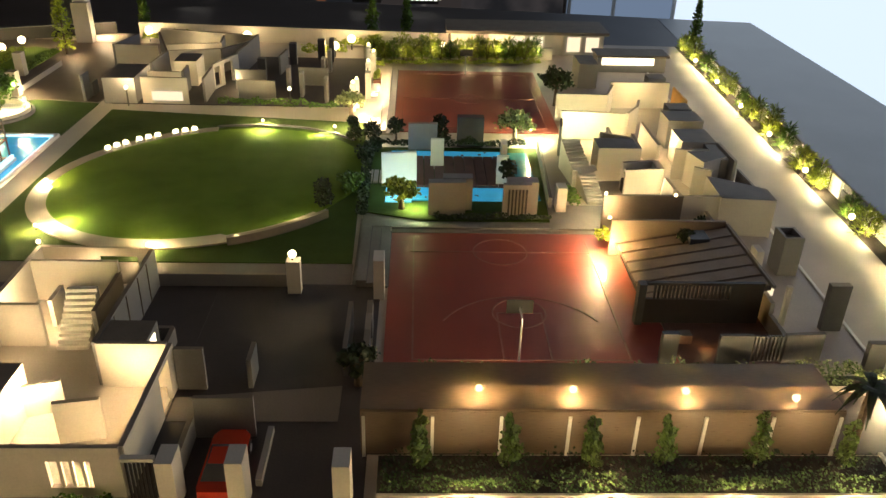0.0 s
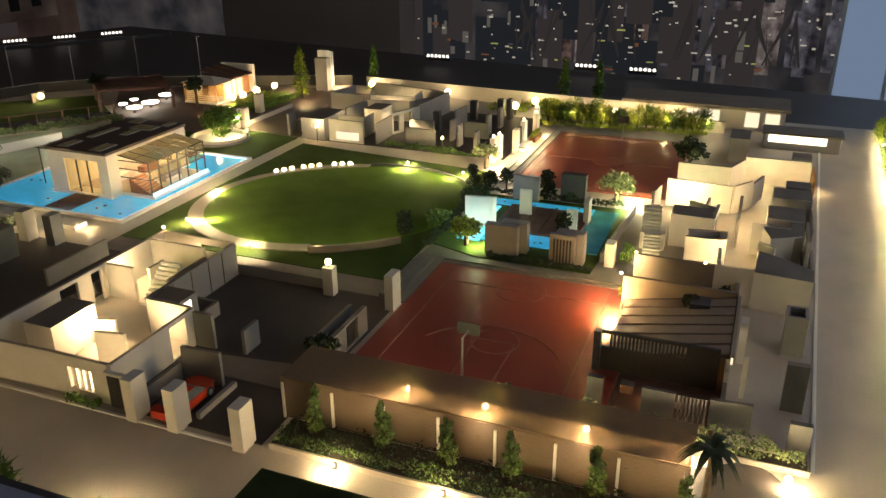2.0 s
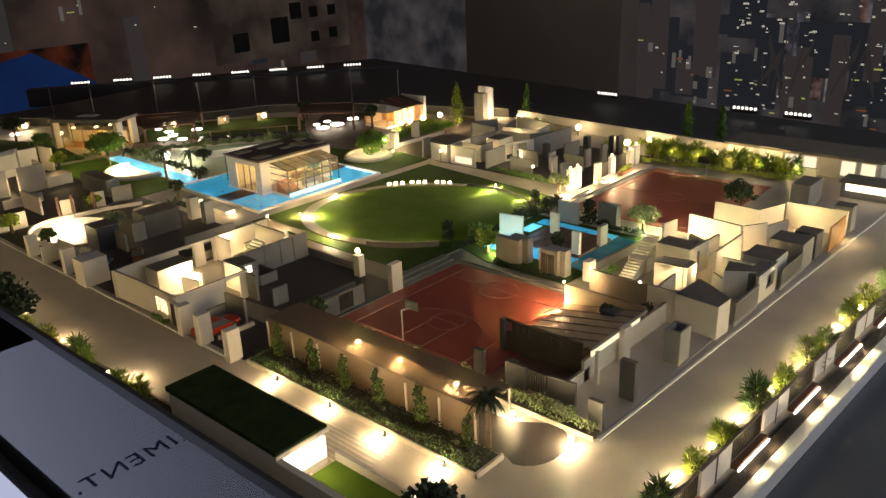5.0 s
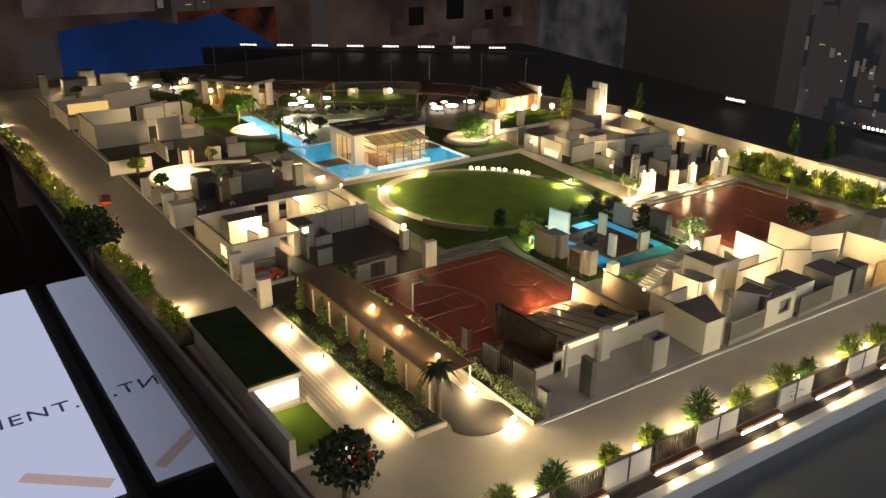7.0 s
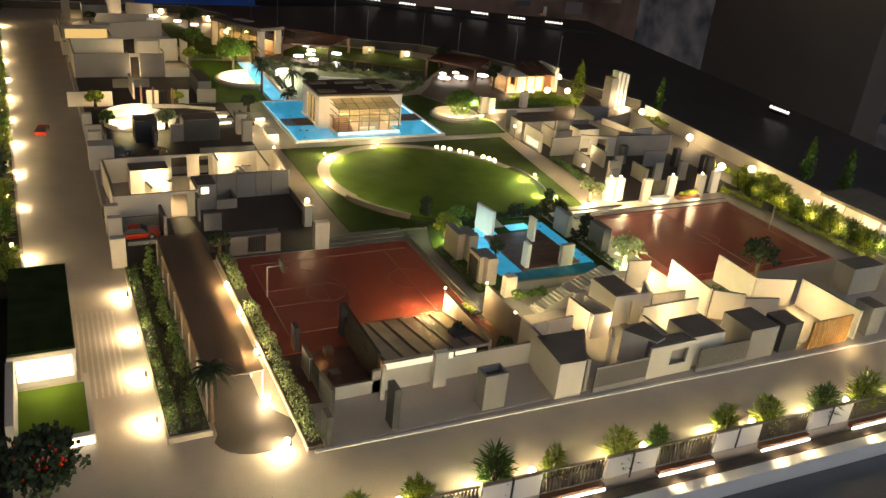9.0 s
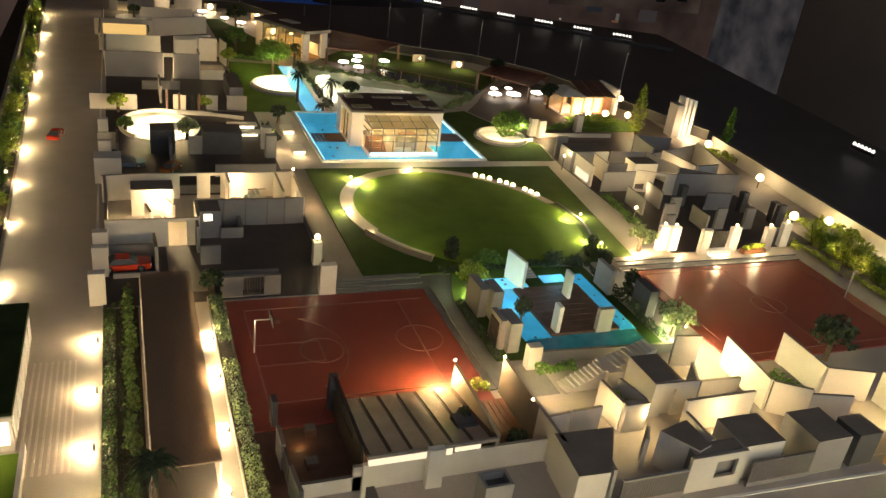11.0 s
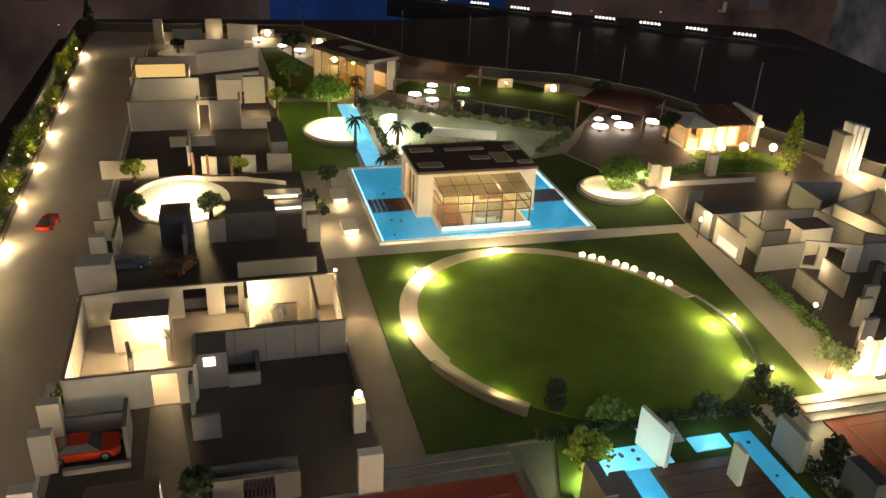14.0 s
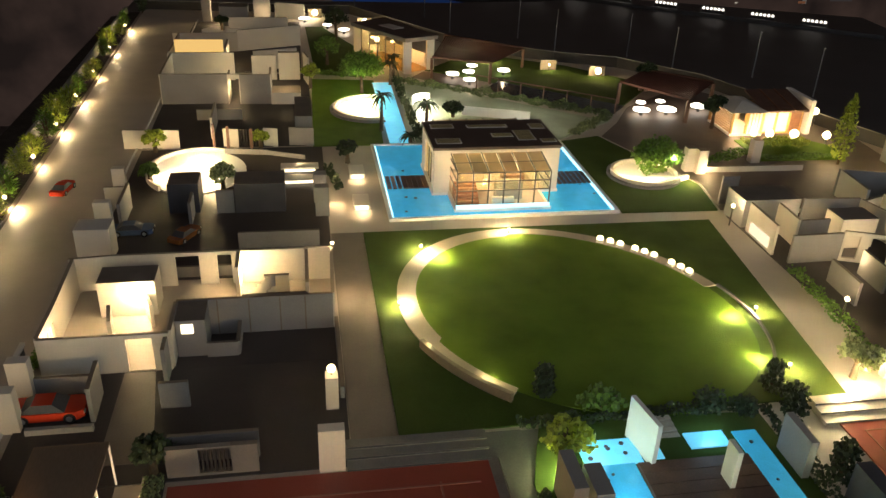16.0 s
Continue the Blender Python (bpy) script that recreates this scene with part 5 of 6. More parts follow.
letters["label"] = "dark capital letters on the screen"
letters.matrix_basis = Matrix.Translation((-56.6 * S, -34.2 * S, -3.96 * S))
Geo().bar(-45.4, -46.6, -51, -42, 1.1, -4.0, -3.97).make("stripe", light_mat("pink_stripe", (0.7, 0.5, 0.5), 0.55), dt, "slanting pale pink stripe")

# ---- street lamps and low lights on the roads around ----
def street_lamp():
    t = thing("street_lamp", "thin grey street lamp beside the outer road", "lamp", "street lamps")
    Geo().tube((0, 0, 0), (0, 0, 7.6), 0.12, 0.07).make("pole", STEEL, t)
    Geo().tube((0, 0, 7.6), (-1.0, -0.5, 7.75), 0.08, 0.06).make("arm", STEEL, t)
    return t


sl = street_lamp()
for i, (x, y) in enumerate(((4, 113), (18, 103), (21, 89), (33.5, 84), (37.5, 72.5), (50, 69), (53.8, 58), (67, 55), (71.4, 43.8))):
    m = at(x, y, -2, 40)
    if i == 0:
        sl.matrix_basis = m
    else:
        copy_thing(sl, m)


def led_row():
    t = thing("light_row", "row of small white lights at the road edge", "light", "light rows")
    Geo().box(-2.6, -0.3, 0, 2.6, 0.3, 0.6).make("housing", METAL, t)
    for i in range(6):
        Geo().ball(-2.1 + i * 0.85, 0, 0.85, 0.32, 6, 4).make("light", ROW_LED, t)
    return t


# strip added under the far light rows, which belong to the reflected backdrop
struct(Geo().bar(30, 146, 112, 83.5, 3.4, -6, -1.21).make("row_support", ROAD), "dark added strip that carries the far light rows", "road")
lr = led_row()
ROW = [(101, 92), (92.5, 98.5), (84, 105), (75.5, 111.5), (67, 118), (58.5, 124.5), (50, 131), (41, 137.5)]
for i, (x, y) in enumerate(ROW):
    m = at(x, y, -1.2, -37)
    if i == 0:
        lr.matrix_basis = m
    else:
        copy_thing(lr, m)
for x, y in ((97.4, 4.6), (97.4, -26.4), (97, -36.8)):
    copy_thing(lr, at(x, y, -1.0, 90))
# blue reflection of a screen, drawn as a dimly glowing upright sheet
REFLECTION = [(3, -60), (94, -60), (92, -18), (84, -12), (66, -1), (48, -4), (34, -1), (4, -4)]
g = Geo()
for y in (228, 229):
    g.v += [(x, y, z) for x, z in REFLECTION]
k = len(REFLECTION)
g.f = [tuple(range(k)), tuple(range(2 * k - 1, k - 1, -1))] + [(i, k + i, k + (i + 1) % k, (i + 1) % k) for i in range(k)]
g.m = [0] * (k + 2)
struct(g.make("backdrop_reflection", BLUE_REFLECTION), "dark blue glowing sheet for a screen reflection beyond the model", "screen")
fa = new("far_facade", None)
tagged(fa, "dim pale house front in the far picture wall", "backdrop", kind="structure")
Geo().box(188, 297.6, -27, 284, 298, 40).make("wall", dim_photo("far_plaster", 4, (0.016, 0.011, 0.009), (0.05, 0.036, 0.028)), fa)
for x, z, w, h in ((254, -22, 6, 6), (268, -21, 6, 6), (254, -8, 6, 6), (268, -8, 6, 6), (226, -20, 12, 14), (200, -22, 10, 10), (240, -8, 8, 9)):
    Geo().box(x, 297.2, z, x + w, 297.55, z + h).make("window", ROAD, fa, "dark window")
Geo().box(70, 297.4, -26, 120, 297.8, -7).make("hedge", dim_photo("far_red_leaves", 9, (0.004, 0.003, 0.003), (0.06, 0.014, 0.006)), fa, "dim reddish planting")
Geo().box(4, 297.4, -6, 60, 297.8, 12).make("sky", dim_photo("far_pale_sky", 3, (0.02, 0.014, 0.014), (0.09, 0.06, 0.055)), fa, "dim pinkish sky")

# ---- north gardens ----
struct(Geo().prism([(-7, 20.6), (1.2, 20.6), (2.4, 48), (-6.6, 49)], 0, 0.1).make("ground_side_lawn", GRASS), "green side lawn beside the water channel", "lawn")
struct(Geo().prism([(22.9, -0.4), (33, -0.6), (34, 6), (28, 22), (22.9, 20.5)], 0, 0.1).make("ground_shrub_lawn", TURF), "dark lawn beside the pool", "lawn")
struct(Geo().prism([(5.2, 21), (22.4, 20.8), (31.6, 27.6), (8, 47), (5.6, 45)], 0, 0.08).make("pavement_terrace", TERRACE), "pale stone terrace behind the pool", "terrace")
struct(Geo().prism([(17.6, 42.4), (33.2, 30.5), (36, 33.9), (21, 46.8)], 0, 0.12).make("water", POND), "dark long reflecting pond", "water")
struct(Geo().prism([(8.2, 49.4), (17.4, 42.6), (20.6, 46.6), (10.6, 52.8)], 0, 0.07).make("pavement_tables", PAVE_D), "dark brown paving under the lit tables", "pavement")
struct(Geo().prism([(10.8, 53.2), (35.6, 33.6), (44, 44), (34, 55.5), (20, 64)], 0, 0.11).make("ground_upper_lawn", TURF), "dark upper lawn with lamps", "lawn")
struct(Geo().prism([(-6, 52), (0, 50), (2, 66), (-4, 84), (-7, 84)], 0, 0.1).make("ground_far_lawn", TURF), "far dark lawn strip", "lawn")
rl = thing("pond_rail", "slim timber posts and rail along the long pond", "rail")
for i in range(7):
    k = 0.34 + 0.66 * i / 6
    x, y = 8.4 + 25 * k, 49.6 - 19 * k
    Geo().box(x - 0.07, y - 0.07, 0, x + 0.07, y + 0.07, 2.0).make("post", DECK, rl)
Geo().bar(16.8, 43.2, 33.4, 30.6, 0.12, 2.0, 2.1).make("top_rail", DECK, rl)


def round_planter(x, y, r, label, a0=0, a1=360):
    t = thing("round_planter", label, "planter", "round planters", (x, y, 0))
    Geo().prism(oval(0, 0, r, r, 40, a0, a1), 0.08, 0.22).make("floor", PORCELAIN, t, "bright white lit floor")
    Geo().ring(0, 0, r, r + 0.35, 0, 0.7, a0, a1, 40).make("kerb", WALL, t)
    Geo().ring(0, 0, r + 0.5, r + 0.75, 0, 0.4, a0, a1, 40).make("outer_kerb", GREY_SHADE, t)
    return t


round_planter(0.9, 33.8, 4.7, "white half-round planter beside the water channel", 76, 284)
round_planter(28.8, 8.9, 3.3, "white round planter with a lit tree")
for x, y, p in ((-2.2, 34.2, 0.08), (0.2, 30.8, 0.08), (0.4, 36.8, 0.08), (27.0, 8.0, 0.07), (29, 6.6, 0.07), (30.8, 10.5, 0.04)):
    glow(x, y, 1.3, p)
for x, y, p in ((8.6, 32, 0.14), (13.5, 32.6, 0.1), (8, 37, 0.13), (20.4, 24, 0.07), (20, 31, 0.05)):
    glow(x, y, 1.6, p, (1.0, 0.9, 0.65))
tw = thing("terrace_wall", "white lit wall behind the pool terrace", "wall")
Geo().bar(12.6, 31.4, 21.0, 28.4, 0.4, 0, 1.2).make("wall", PORCELAIN, tw)
Geo().ring(8.6, 36.0, 1.9, 2.15, 0, 1.1, 70, 190, 20).make("curved_wall", PORCELAIN, tw, "curved white lit wall")

# glass gazebo and slatted pergolas
gz = thing("gazebo", "lit glass gazebo with pale columns and brown roof", "gazebo")
GA, GB, GC, GD = Vector((1.1, 62.4)), Vector((7.9, 52.1)), Vector((11.7, 54.0)), Vector((5.6, 66))
for p, w in ((GA, 0.55), (GB, 0.6), (GC, 0.55), (GD, 0.5)):
    Geo().box(p.x - w, p.y - w, 0, p.x + w, p.y + w, 5.0).make("column", WALL, gz)
rim = [(0.2, 62.6), (7.6, 51.2), (12.8, 53.6), (6.0, 67.2)]
Geo().prism(rim, 5.0, 5.35).make("roof", ROOF, gz, "dark brown flat roof")
for p, q in zip(rim[:2], rim[1:3]):
    Geo().bar(*p, *q, 0.16, 4.85, 5.42).make("fascia", TOPW, gz, "pale roof edge")
Geo().prism([(4.4, 60.6), (6.4, 57.6), (8.2, 58.6), (6.2, 61.6)], 5.35, 5.45).make("skylight", WALL, gz, "square pale skylight")
Geo().prism([(1.3, 62.2), (7.9, 52.3), (11.6, 54.2), (5.6, 65.6)], 0, 0.12).make("floor", AMBER_WOOD, gz)
for i in range(6):
    k = (i + 0.5) / 6
    p = GA.lerp(GB, k)
    Geo().box(p.x - 0.06, p.y - 0.06, 0.12, p.x + 0.06, p.y + 0.06, 4.85).make("mullion", METAL, gz)
for i in range(5):
    p, q = GA.lerp(GB, (i + 0.56) / 6), GA.lerp(GB, (i + 1.44) / 6)
    Geo().bar(p.x, p.y, q.x, q.y, 0.04, 0.2, 4.8).make("pane", GLASS, gz)
Geo().bar(5.6, 65, 11.2, 55.6, 0.3, 0, 2.2).make("back_wall", WALL, gz)
for p in ((3.4, 60.0), (6.2, 57.0), (8.6, 56.4)):
    Geo().tube((*p, 3.6), (*p, 3.8), 0.4, 0.2, 10).make("pendant", BULB, gz, "glowing pendant lamp")
    glow(*p, 3.0, 0.05, AMBER)


def pergola(pts, z, label, n):
    t = thing("pergola", label, "pergola", "pergolas")
    a, b, c, d = (Vector(p) for p in pts)
    for p in (a, b, c, d):
        Geo().box(p.x - 0.2, p.y - 0.2, 0, p.x + 0.2, p.y + 0.2, z).make("post", DECK, t)
    for i in range(n):
        k = (i + 0.5) / n
        p, q = a.lerp(b, k), d.lerp(c, k)
        Geo().bar(p.x, p.y, q.x, q.y, 0.17, z, z + 0.16).make("rafter", FRINGE, t)
    for p, q in ((a, b), (d, c)):
        Geo().bar(p.x, p.y, q.x, q.y, 0.24, z + 0.17, z + 0.36).make("beam", FRINGE, t)
    return t


pergola([(11.2, 49.0), (19.4, 45.6), (26.6, 54.4), (15.6, 63.4)], 3.0, "dark red slatted pergola over lit tables", 34)
pergola([(35.4, 35.0), (41.6, 26.4), (49.0, 34.4), (41.2, 41.2)], 3.0, "dark red slatted pergola by the hut", 34)


def lit_table(x, y, r, p=0.02):
    t = thing("lit_table", "round white table glowing from inside", "table", "lit round tables", (x, y, 0.1))
    Geo().tube((0, 0, 0), (0, 0, 0.7), 0.25, 0.15, 10).make("stem", METAL, t)
    Geo().tube((0, 0, 0.7), (0, 0, 0.85), r * 0.8, r * 0.8, 20).make("top", WHITE_LED, t, "glowing round top")
    glow(x, y, 1.6, p * 0.4)


for x, y, r in ((14.3, 48.4, 1.2), (17.0, 49.6, 1.1), (18.2, 53, 1.0), (16.3, 45.2, 1.1), (22.6, 50.2, 1.2), (18.4, 57.2, 0.8), (21, 58.6, 0.7), (22.5, 61, 0.6), (36.8, 29.8, 1.4), (40.4, 29.8, 1.6), (45.6, 31.0, 1.4), (38, 33, 0.8), (41, 33.4, 0.8), (-0.2, 78.2, 1.2), (-3, 82, 1.0), (-7.0, 87.7, 1.3)):
    lit_table(x, y, r)


def garden_lamp(x, y, s=1.0, power=0.06):
    t = thing("garden_lamp", "glowing garden lamp before a small wall", "lamp", "garden lamps", (x, y, 0))
    Geo().box(-1.3, 0.5, 0, 1.3, 0.8, 1.6).make("screen_wall", CAP, t)
    Geo().tube((0, 0, 0), (0, 0, 0.8), 0.1).make("post", METAL, t)
    Geo().ball(0, 0, 1.05, 0.46 * s, 10, 6).make("globe", BULB, t, "glowing globe", True)
    glow(x - 0.4, y - 0.9, 1.3, power)


for x, y, s in ((22.1, 57.6, 1.0), (37.2, 48.6, 1.1), (5, 70, 1.0), (-5, 92, 1.3), (4, 84, 1.2), (30.5, 52.5, 0.4)):
    garden_lamp(x, y, s)

# lit garden hut
ht = thing("garden_hut", "small glowing timber hut with tiled roof", "hut", at=(45.0, 20.8, 0))
Geo().box(0.1, 0.1, 0, 4.5, 6.2, 0.35).make("floor", WALL, ht)
for x, y in ((0.2, 0.2), (4.3, 0.2), (0.2, 6.0), (4.3, 6.0), (2.2, 0.2)):
    Geo().box(x - 0.13, y - 0.13, 0.35, x + 0.13, y + 0.13, 3.2).make("post", AMBER_WOOD, ht)
Geo().box(0.3, 5.8, 0.35, 4.2, 6.0, 3.2).make("back_wall", WALL, ht)
for i in range(9):
    Geo().box(0.14, 0.4, 0.5 + i * 0.3, 0.24, 5.8, 0.66 + i * 0.3).make("slat", AMBER_WOOD, ht, "amber louvre slat")
for i in range(4):
    Geo().box(2.5 + i * 0.45, 0.16, 0.5, 2.8 + i * 0.45, 0.22, 3.0).make("slat", WALL, ht, "pale upright slat")
g = Geo()
g.v = [(-0.3, -0.3, 3.2), (4.8, -0.3, 3.2), (4.8, 6.5, 3.2), (-0.3, 6.5, 3.2), (2.2, 2.2, 4.1), (2.2, 4.2, 4.1)]
g.f, g.m = [(0, 1, 4), (1, 2, 5, 4), (2, 3, 5), (3, 0, 4, 5), (3, 2, 1, 0)], [0] * 5
g.make("roof", WALL, ht, "pale hipped roof")
Geo().box(4.7, 0.9, 0, 10.3, 5.0, 3.2).make("wing", AMBER_WOOD, ht, "amber timber wing")
for i in range(3):
    Geo().box(5.0 + i * 1.8, 0.82, 0.3, 6.4 + i * 1.8, 0.88, 2.9).make("panel", WALL if i < 2 else WOOD, ht)
g = Geo()
g.v = [(4.5, 0.3, 3.2), (10.9, 0.3, 3.2), (10.9, 6.2, 4.3), (4.5, 6.2, 4.3), (4.5, 0.3, 3.0), (10.9, 0.3, 3.0), (10.9, 6.2, 4.1), (4.5, 6.2, 4.1)]
g.f, g.m = [(0, 1, 2, 3), (7, 6, 5, 4), (0, 4, 5, 1), (1, 5, 6, 2), (2, 6, 7, 3), (3, 7, 4, 0)], [0] * 6
g.make("wing_roof", DECK, ht, "brown sloping roof")
for i in range(2):
    Geo().tube((6.6 + i * 2.1, 0.3, 3.26), (6.6 + i * 2.1, 6.2, 4.36), 0.08, n=4).make("roof_batten", WOOD, ht)
Geo().box(10.6, 0.2, 0, 11.2, 6.4, 4.5).make("end_wall", PORCELAIN, ht, "tall white end wall")
for x, y, z, p in ((47.2, 23, 2.2, 0.1), (49.0, 19.6, 1.0, 0.07), (52.6, 19.0, 1.4, 0.14), (46.0, 19.4, 0.8, 0.05), (58.6, 24.2, 2.0, 0.1), (56.4, 17.2, 1.7, 0.12), (51.8, 9.0, 1.4, 0.05)):
    glow(x, y, z, p)
for x, y, z, r in ((52.4, 18.4, 1.1, 0.55), (58.8, 24.4, 2.0, 0.45), (56.2, 17.4, 1.2, 0.5), (47.6, 19.6, 0.9, 0.4), (49.4, 19.0, 1.0, 0.5)):
    t = thing("globe_lamp", "glowing white globe lamp in the planting", "lamp", "globe lamps", (x, y, 0))
    Geo().tube((0, 0, 0), (0, 0, z - r + 0.05), 0.12).make("post", METAL, t)
    Geo().ball(0, 0, z, r, 12, 7).make("globe", BULB, t, "", True)
fn = thing("fin_sculpture", "three tall white fins lit from below", "sculpture")
for i in range(3):
    Geo().box(61.6 + i * 1.1, 10.2 + i * 0.2, 0, 62.2 + i * 1.1, 12.0, 6.4 - 0.3 * i).make("fin", PORCELAIN, fn)
Geo().box(59.8, 9.4, 0, 61.2, 11.6, 5.4).make("plinth", GREY_SHADE, fn)
glow(63, 8.8, 1.2, 0.1)
glow(60.5, 8.0, 2.2, 0.06)
nw = thing("garden_wall", "low pale garden wall with piers", "wall")
Geo().bar(36.4, 9.6, 48.2, 9.4, 0.5, 0.05, 0.7, 0, 1).make("wall", [WALL, CAP], nw)
Geo().bar(30.4, 6.2, 33.4, 7.6, 0.4, 0, 0.6).make("low_wall", WALL, nw)
for x, y in ((34.6, 10.2), (35.6, 9.4), (43.7, 12.2)):
    Geo().box(x - 0.55, y - 0.5, 0, x + 0.55, y + 0.5, 2.8, 0, 1).make("pier", [WALL, CAP], nw)
for x, y, h in ((34.8, 1.2, 3.0), (36.6, 1.0, 1.6)):
    Geo().box(x - 0.9, y - 0.15, 0, x + 0.9, y + 0.15, h, 0, 1).make("slab", [GREY_SHADE, CAP], nw)
glow(33.2, 6.2, 0.9, 0.06)
glow(36.4, 8.4, 0.8, 0.03)

# bollards east of the lawn
for x, y in ((33.0, -21.6), (32.5, -4.0)):
    bollard(x, y, 0, 1.9, 0.05, 0.2, "path_lamp", "slim lit path lamp beside the villa")
for x, y, p in ((28.6, -29.8, 0.09), (33, -31.2, 0.07), (38.0, -31.9, 0.06), (43.5, -31.8, 0.06), (26.6, -31.6, 0.1), (23.6, -47.6, 0.07)):
    glow(x, y, 1.3, p)
for x, y in ((32.2, -28.6), (33.5, -28.9), (41.2, -29.8), (45.8, -30.2), (49.0, -29.4)):
    bollard(x, y, 3.0, 0.08, 0.003, 0.16, "pillar_lamp", "tiny lamp glowing on a white pillar")
bn = thing("lit_planter_bench", "white planter bench glowing beneath", "bench")
Geo().box(37.6, -31.0, 0, 40.2, -30.3, 0.4).make("base", STRIP, bn)
Geo().box(37.3, -31.2, 0.4, 40.5, -30.1, 0.65).make("seat", PORCELAIN, bn)
bx = thing("planter_box", "brown timber planter box with yellow plants", "planter")
Geo().box(42.0, -31.2, 0, 45.2, -30.3, 0.6).make("box", WOOD, bx)
for x, y in ((-2.7, 3.6), (-2.6, 11.6)):
    b = thing("pool_bench", "pale bench lit at one end beside the pool path", "bench", "pool benches", (x, y, 0))
    Geo().box(-0.8, -1.0, 0, 0.8, 1.8, 0.5).make("seat", WALL, b)
    Geo().box(-0.6, -1.12, 0.1, 0.6, -1.0, 0.4).make("light_strip", STRIP, b, "glowing strip")
    glow(x, y - 1.8, 0.6, 0.02)
bollard(-6.9, -27.4, 2.5, 0.15, 0.04, 0.28, "pillar_lamp", "glowing globe on a pillar head")
bollard(-6.1, -10.6, 3.0, 0.1, 0.02, 0.15, "pillar_lamp", "tiny lamp on the villa wall end")
glow(-5.0, 4.0, 1.0, 0.025)
glow(-5.0, 9.0, 1.0, 0.015)
glow(-4.8, -13.6, 1.0, 0.016)

# ---- planting ----
def shrub_mesh(seed, h, r, count, size, mat, stems=5, upright=True):
    rnd = random.Random(seed)
    t = thing("shrub", "leafy green shrub lit from below", "shrub", "shrubs")
    g = Geo()
    for _ in range(stems):
        a = rnd.uniform(0, math.tau)
        g.tube((0, 0, 0), (r * 0.6 * math.cos(a), r * 0.6 * math.sin(a), h * rnd.uniform(0.6, 0.95)), 0.07, 0.03, 5)
    g.make("stem", BARK, t)
    g = Geo()
    if upright:
        for i in range(stems):
            a = rnd.uniform(0, math.tau)
            blades(g, rnd, r * 0.35 * math.cos(a), r * 0.35 * math.sin(a), h * 0.12, h * rnd.uniform(0.6, 0.85), r, count // stems, size * 1.5, size * 0.13)
    else:
        for i in range(7):
            a, k = rnd.uniform(0, math.tau), rnd.uniform(0.2, 0.6)
            leaves(g, rnd, r * k * math.cos(a), r * k * math.sin(a), h * rnd.uniform(0.4, 0.7), r * 0.6, r * 0.6, h * 0.35, count // 7, size, shell=0.4)
    g.make("foliage", mat, t)
    t.location = (0, 0, -0.5)
    return t


def place(kinds, spots, z=0.0, seed=1, lo=0.8, hi=1.2, label=None):
    rnd = random.Random(seed)
    for i, (x, y) in enumerate(spots):
        k = rnd.uniform(lo, hi)
        t = kinds[i % len(kinds)]
        if t.name not in used:
            used.add(t.name)
            t.matrix_basis = at(x, y, z, rnd.uniform(0, 360))
            t.scale = (k, k, k)
            continue
        c = copy_thing(t, at(x, y, z, rnd.uniform(0, 360)))
        c.scale = (k, k, k * rnd.uniform(0.9, 1.1))
        if label:
            c["label"] = label


used = set()
bamboo = [shrub_mesh(11, 2.8, 1.0, 420, 0.5, LEAF_Y), shrub_mesh(12, 2.5, 1.2, 420, 0.5, LEAF_Y), shrub_mesh(13, 3.0, 0.9, 400, 0.5, LEAF)]
south = []
for x in (-31.5, -26.4, -22.3, -17.0, -12.8, -7.6, -3.4, 2.2, 5.6, 11.6, 15.6, 21.2, 25.4, 30.4, 34.8, 39.6, 44.4, 49.5, 54.5, 60):
    south.append((x, -70.6 - 0.041 * (x + 17)))
place(bamboo, south, 0, 3)
for i, (x, y) in enumerate(south):
    glow(x - 0.8, y + 0.5, 0.7, (0.075, 0.035, 0.08)[i % 3], (1.0, 0.82, 0.45))
for i, (x, y) in enumerate(south):
    if i % 2 == 0:
        bollard(x - 1.2, y + 0.35, 0, 0.55, 0.006, 0.26, "fence_lamp", "small glowing lamp between the fence shrubs")


def verge(y):
    return -34.7 - 0.026 * (y + 20)


west = [(verge(y) - 1.1, y) for y in (-33, -29.5, -24, -17, -12, -7, -2, 3.5, 8, 14, 19, 25, 30, 36, 42, 49, 54, 62, 68, 77, 84)]
place(bamboo, west, 0, 4, 0.8, 1.25)
for i, y in enumerate((-28.6, -16, -5.6, 5.0, 15.8, 26.4, 38, 50, 64, 80)):
    glow(verge(y) + 0.3, y, 0.6, (0.1, 0.05, 0.07)[i % 3])
    bl = bollard(verge(y) - 0.8, y + 1.4, 0.2, 0.5, 0.02, 0.2, "verge_lamp", "small glowing lamp in the road verge")
struct(Geo().prism([(verge(-36) - 2.2, -36), (verge(-36), -36), (verge(96), 96), (verge(96) - 2.2, 96)], 0, 0.2).make("ground_verge", SOIL), "dark planted soil verge beside the road", "verge")
struct(Geo().bar(verge(-36), -36, verge(96), 96, 0.25, 0, 0.35).make("kerb_verge", CAP), "dark verge kerb", "kerb")
struct(Geo().bar(-36.4, -66, verge(96) - 2.6, 96, 0.4, -2, 1.3).make("wall_verge", GREY_SHADE), "grey boundary wall behind the verge", "wall")
struct(Geo().prism([(-43.1, -70), (-36.8, -70), (-40.4, 96), (-43.1, 96)], -1.99, -0.5).make("ground_outer_bed", SOIL), "dark brown bed outside the boundary wall", "bed")
struct(Geo().prism([(-36.5, -70.75), (64, -74.85), (64, -73.4), (-36.5, -69.3)], -0.3, 0.04).make("ground_fence_bed", SOIL), "dark planted bed inside the fence", "bed")

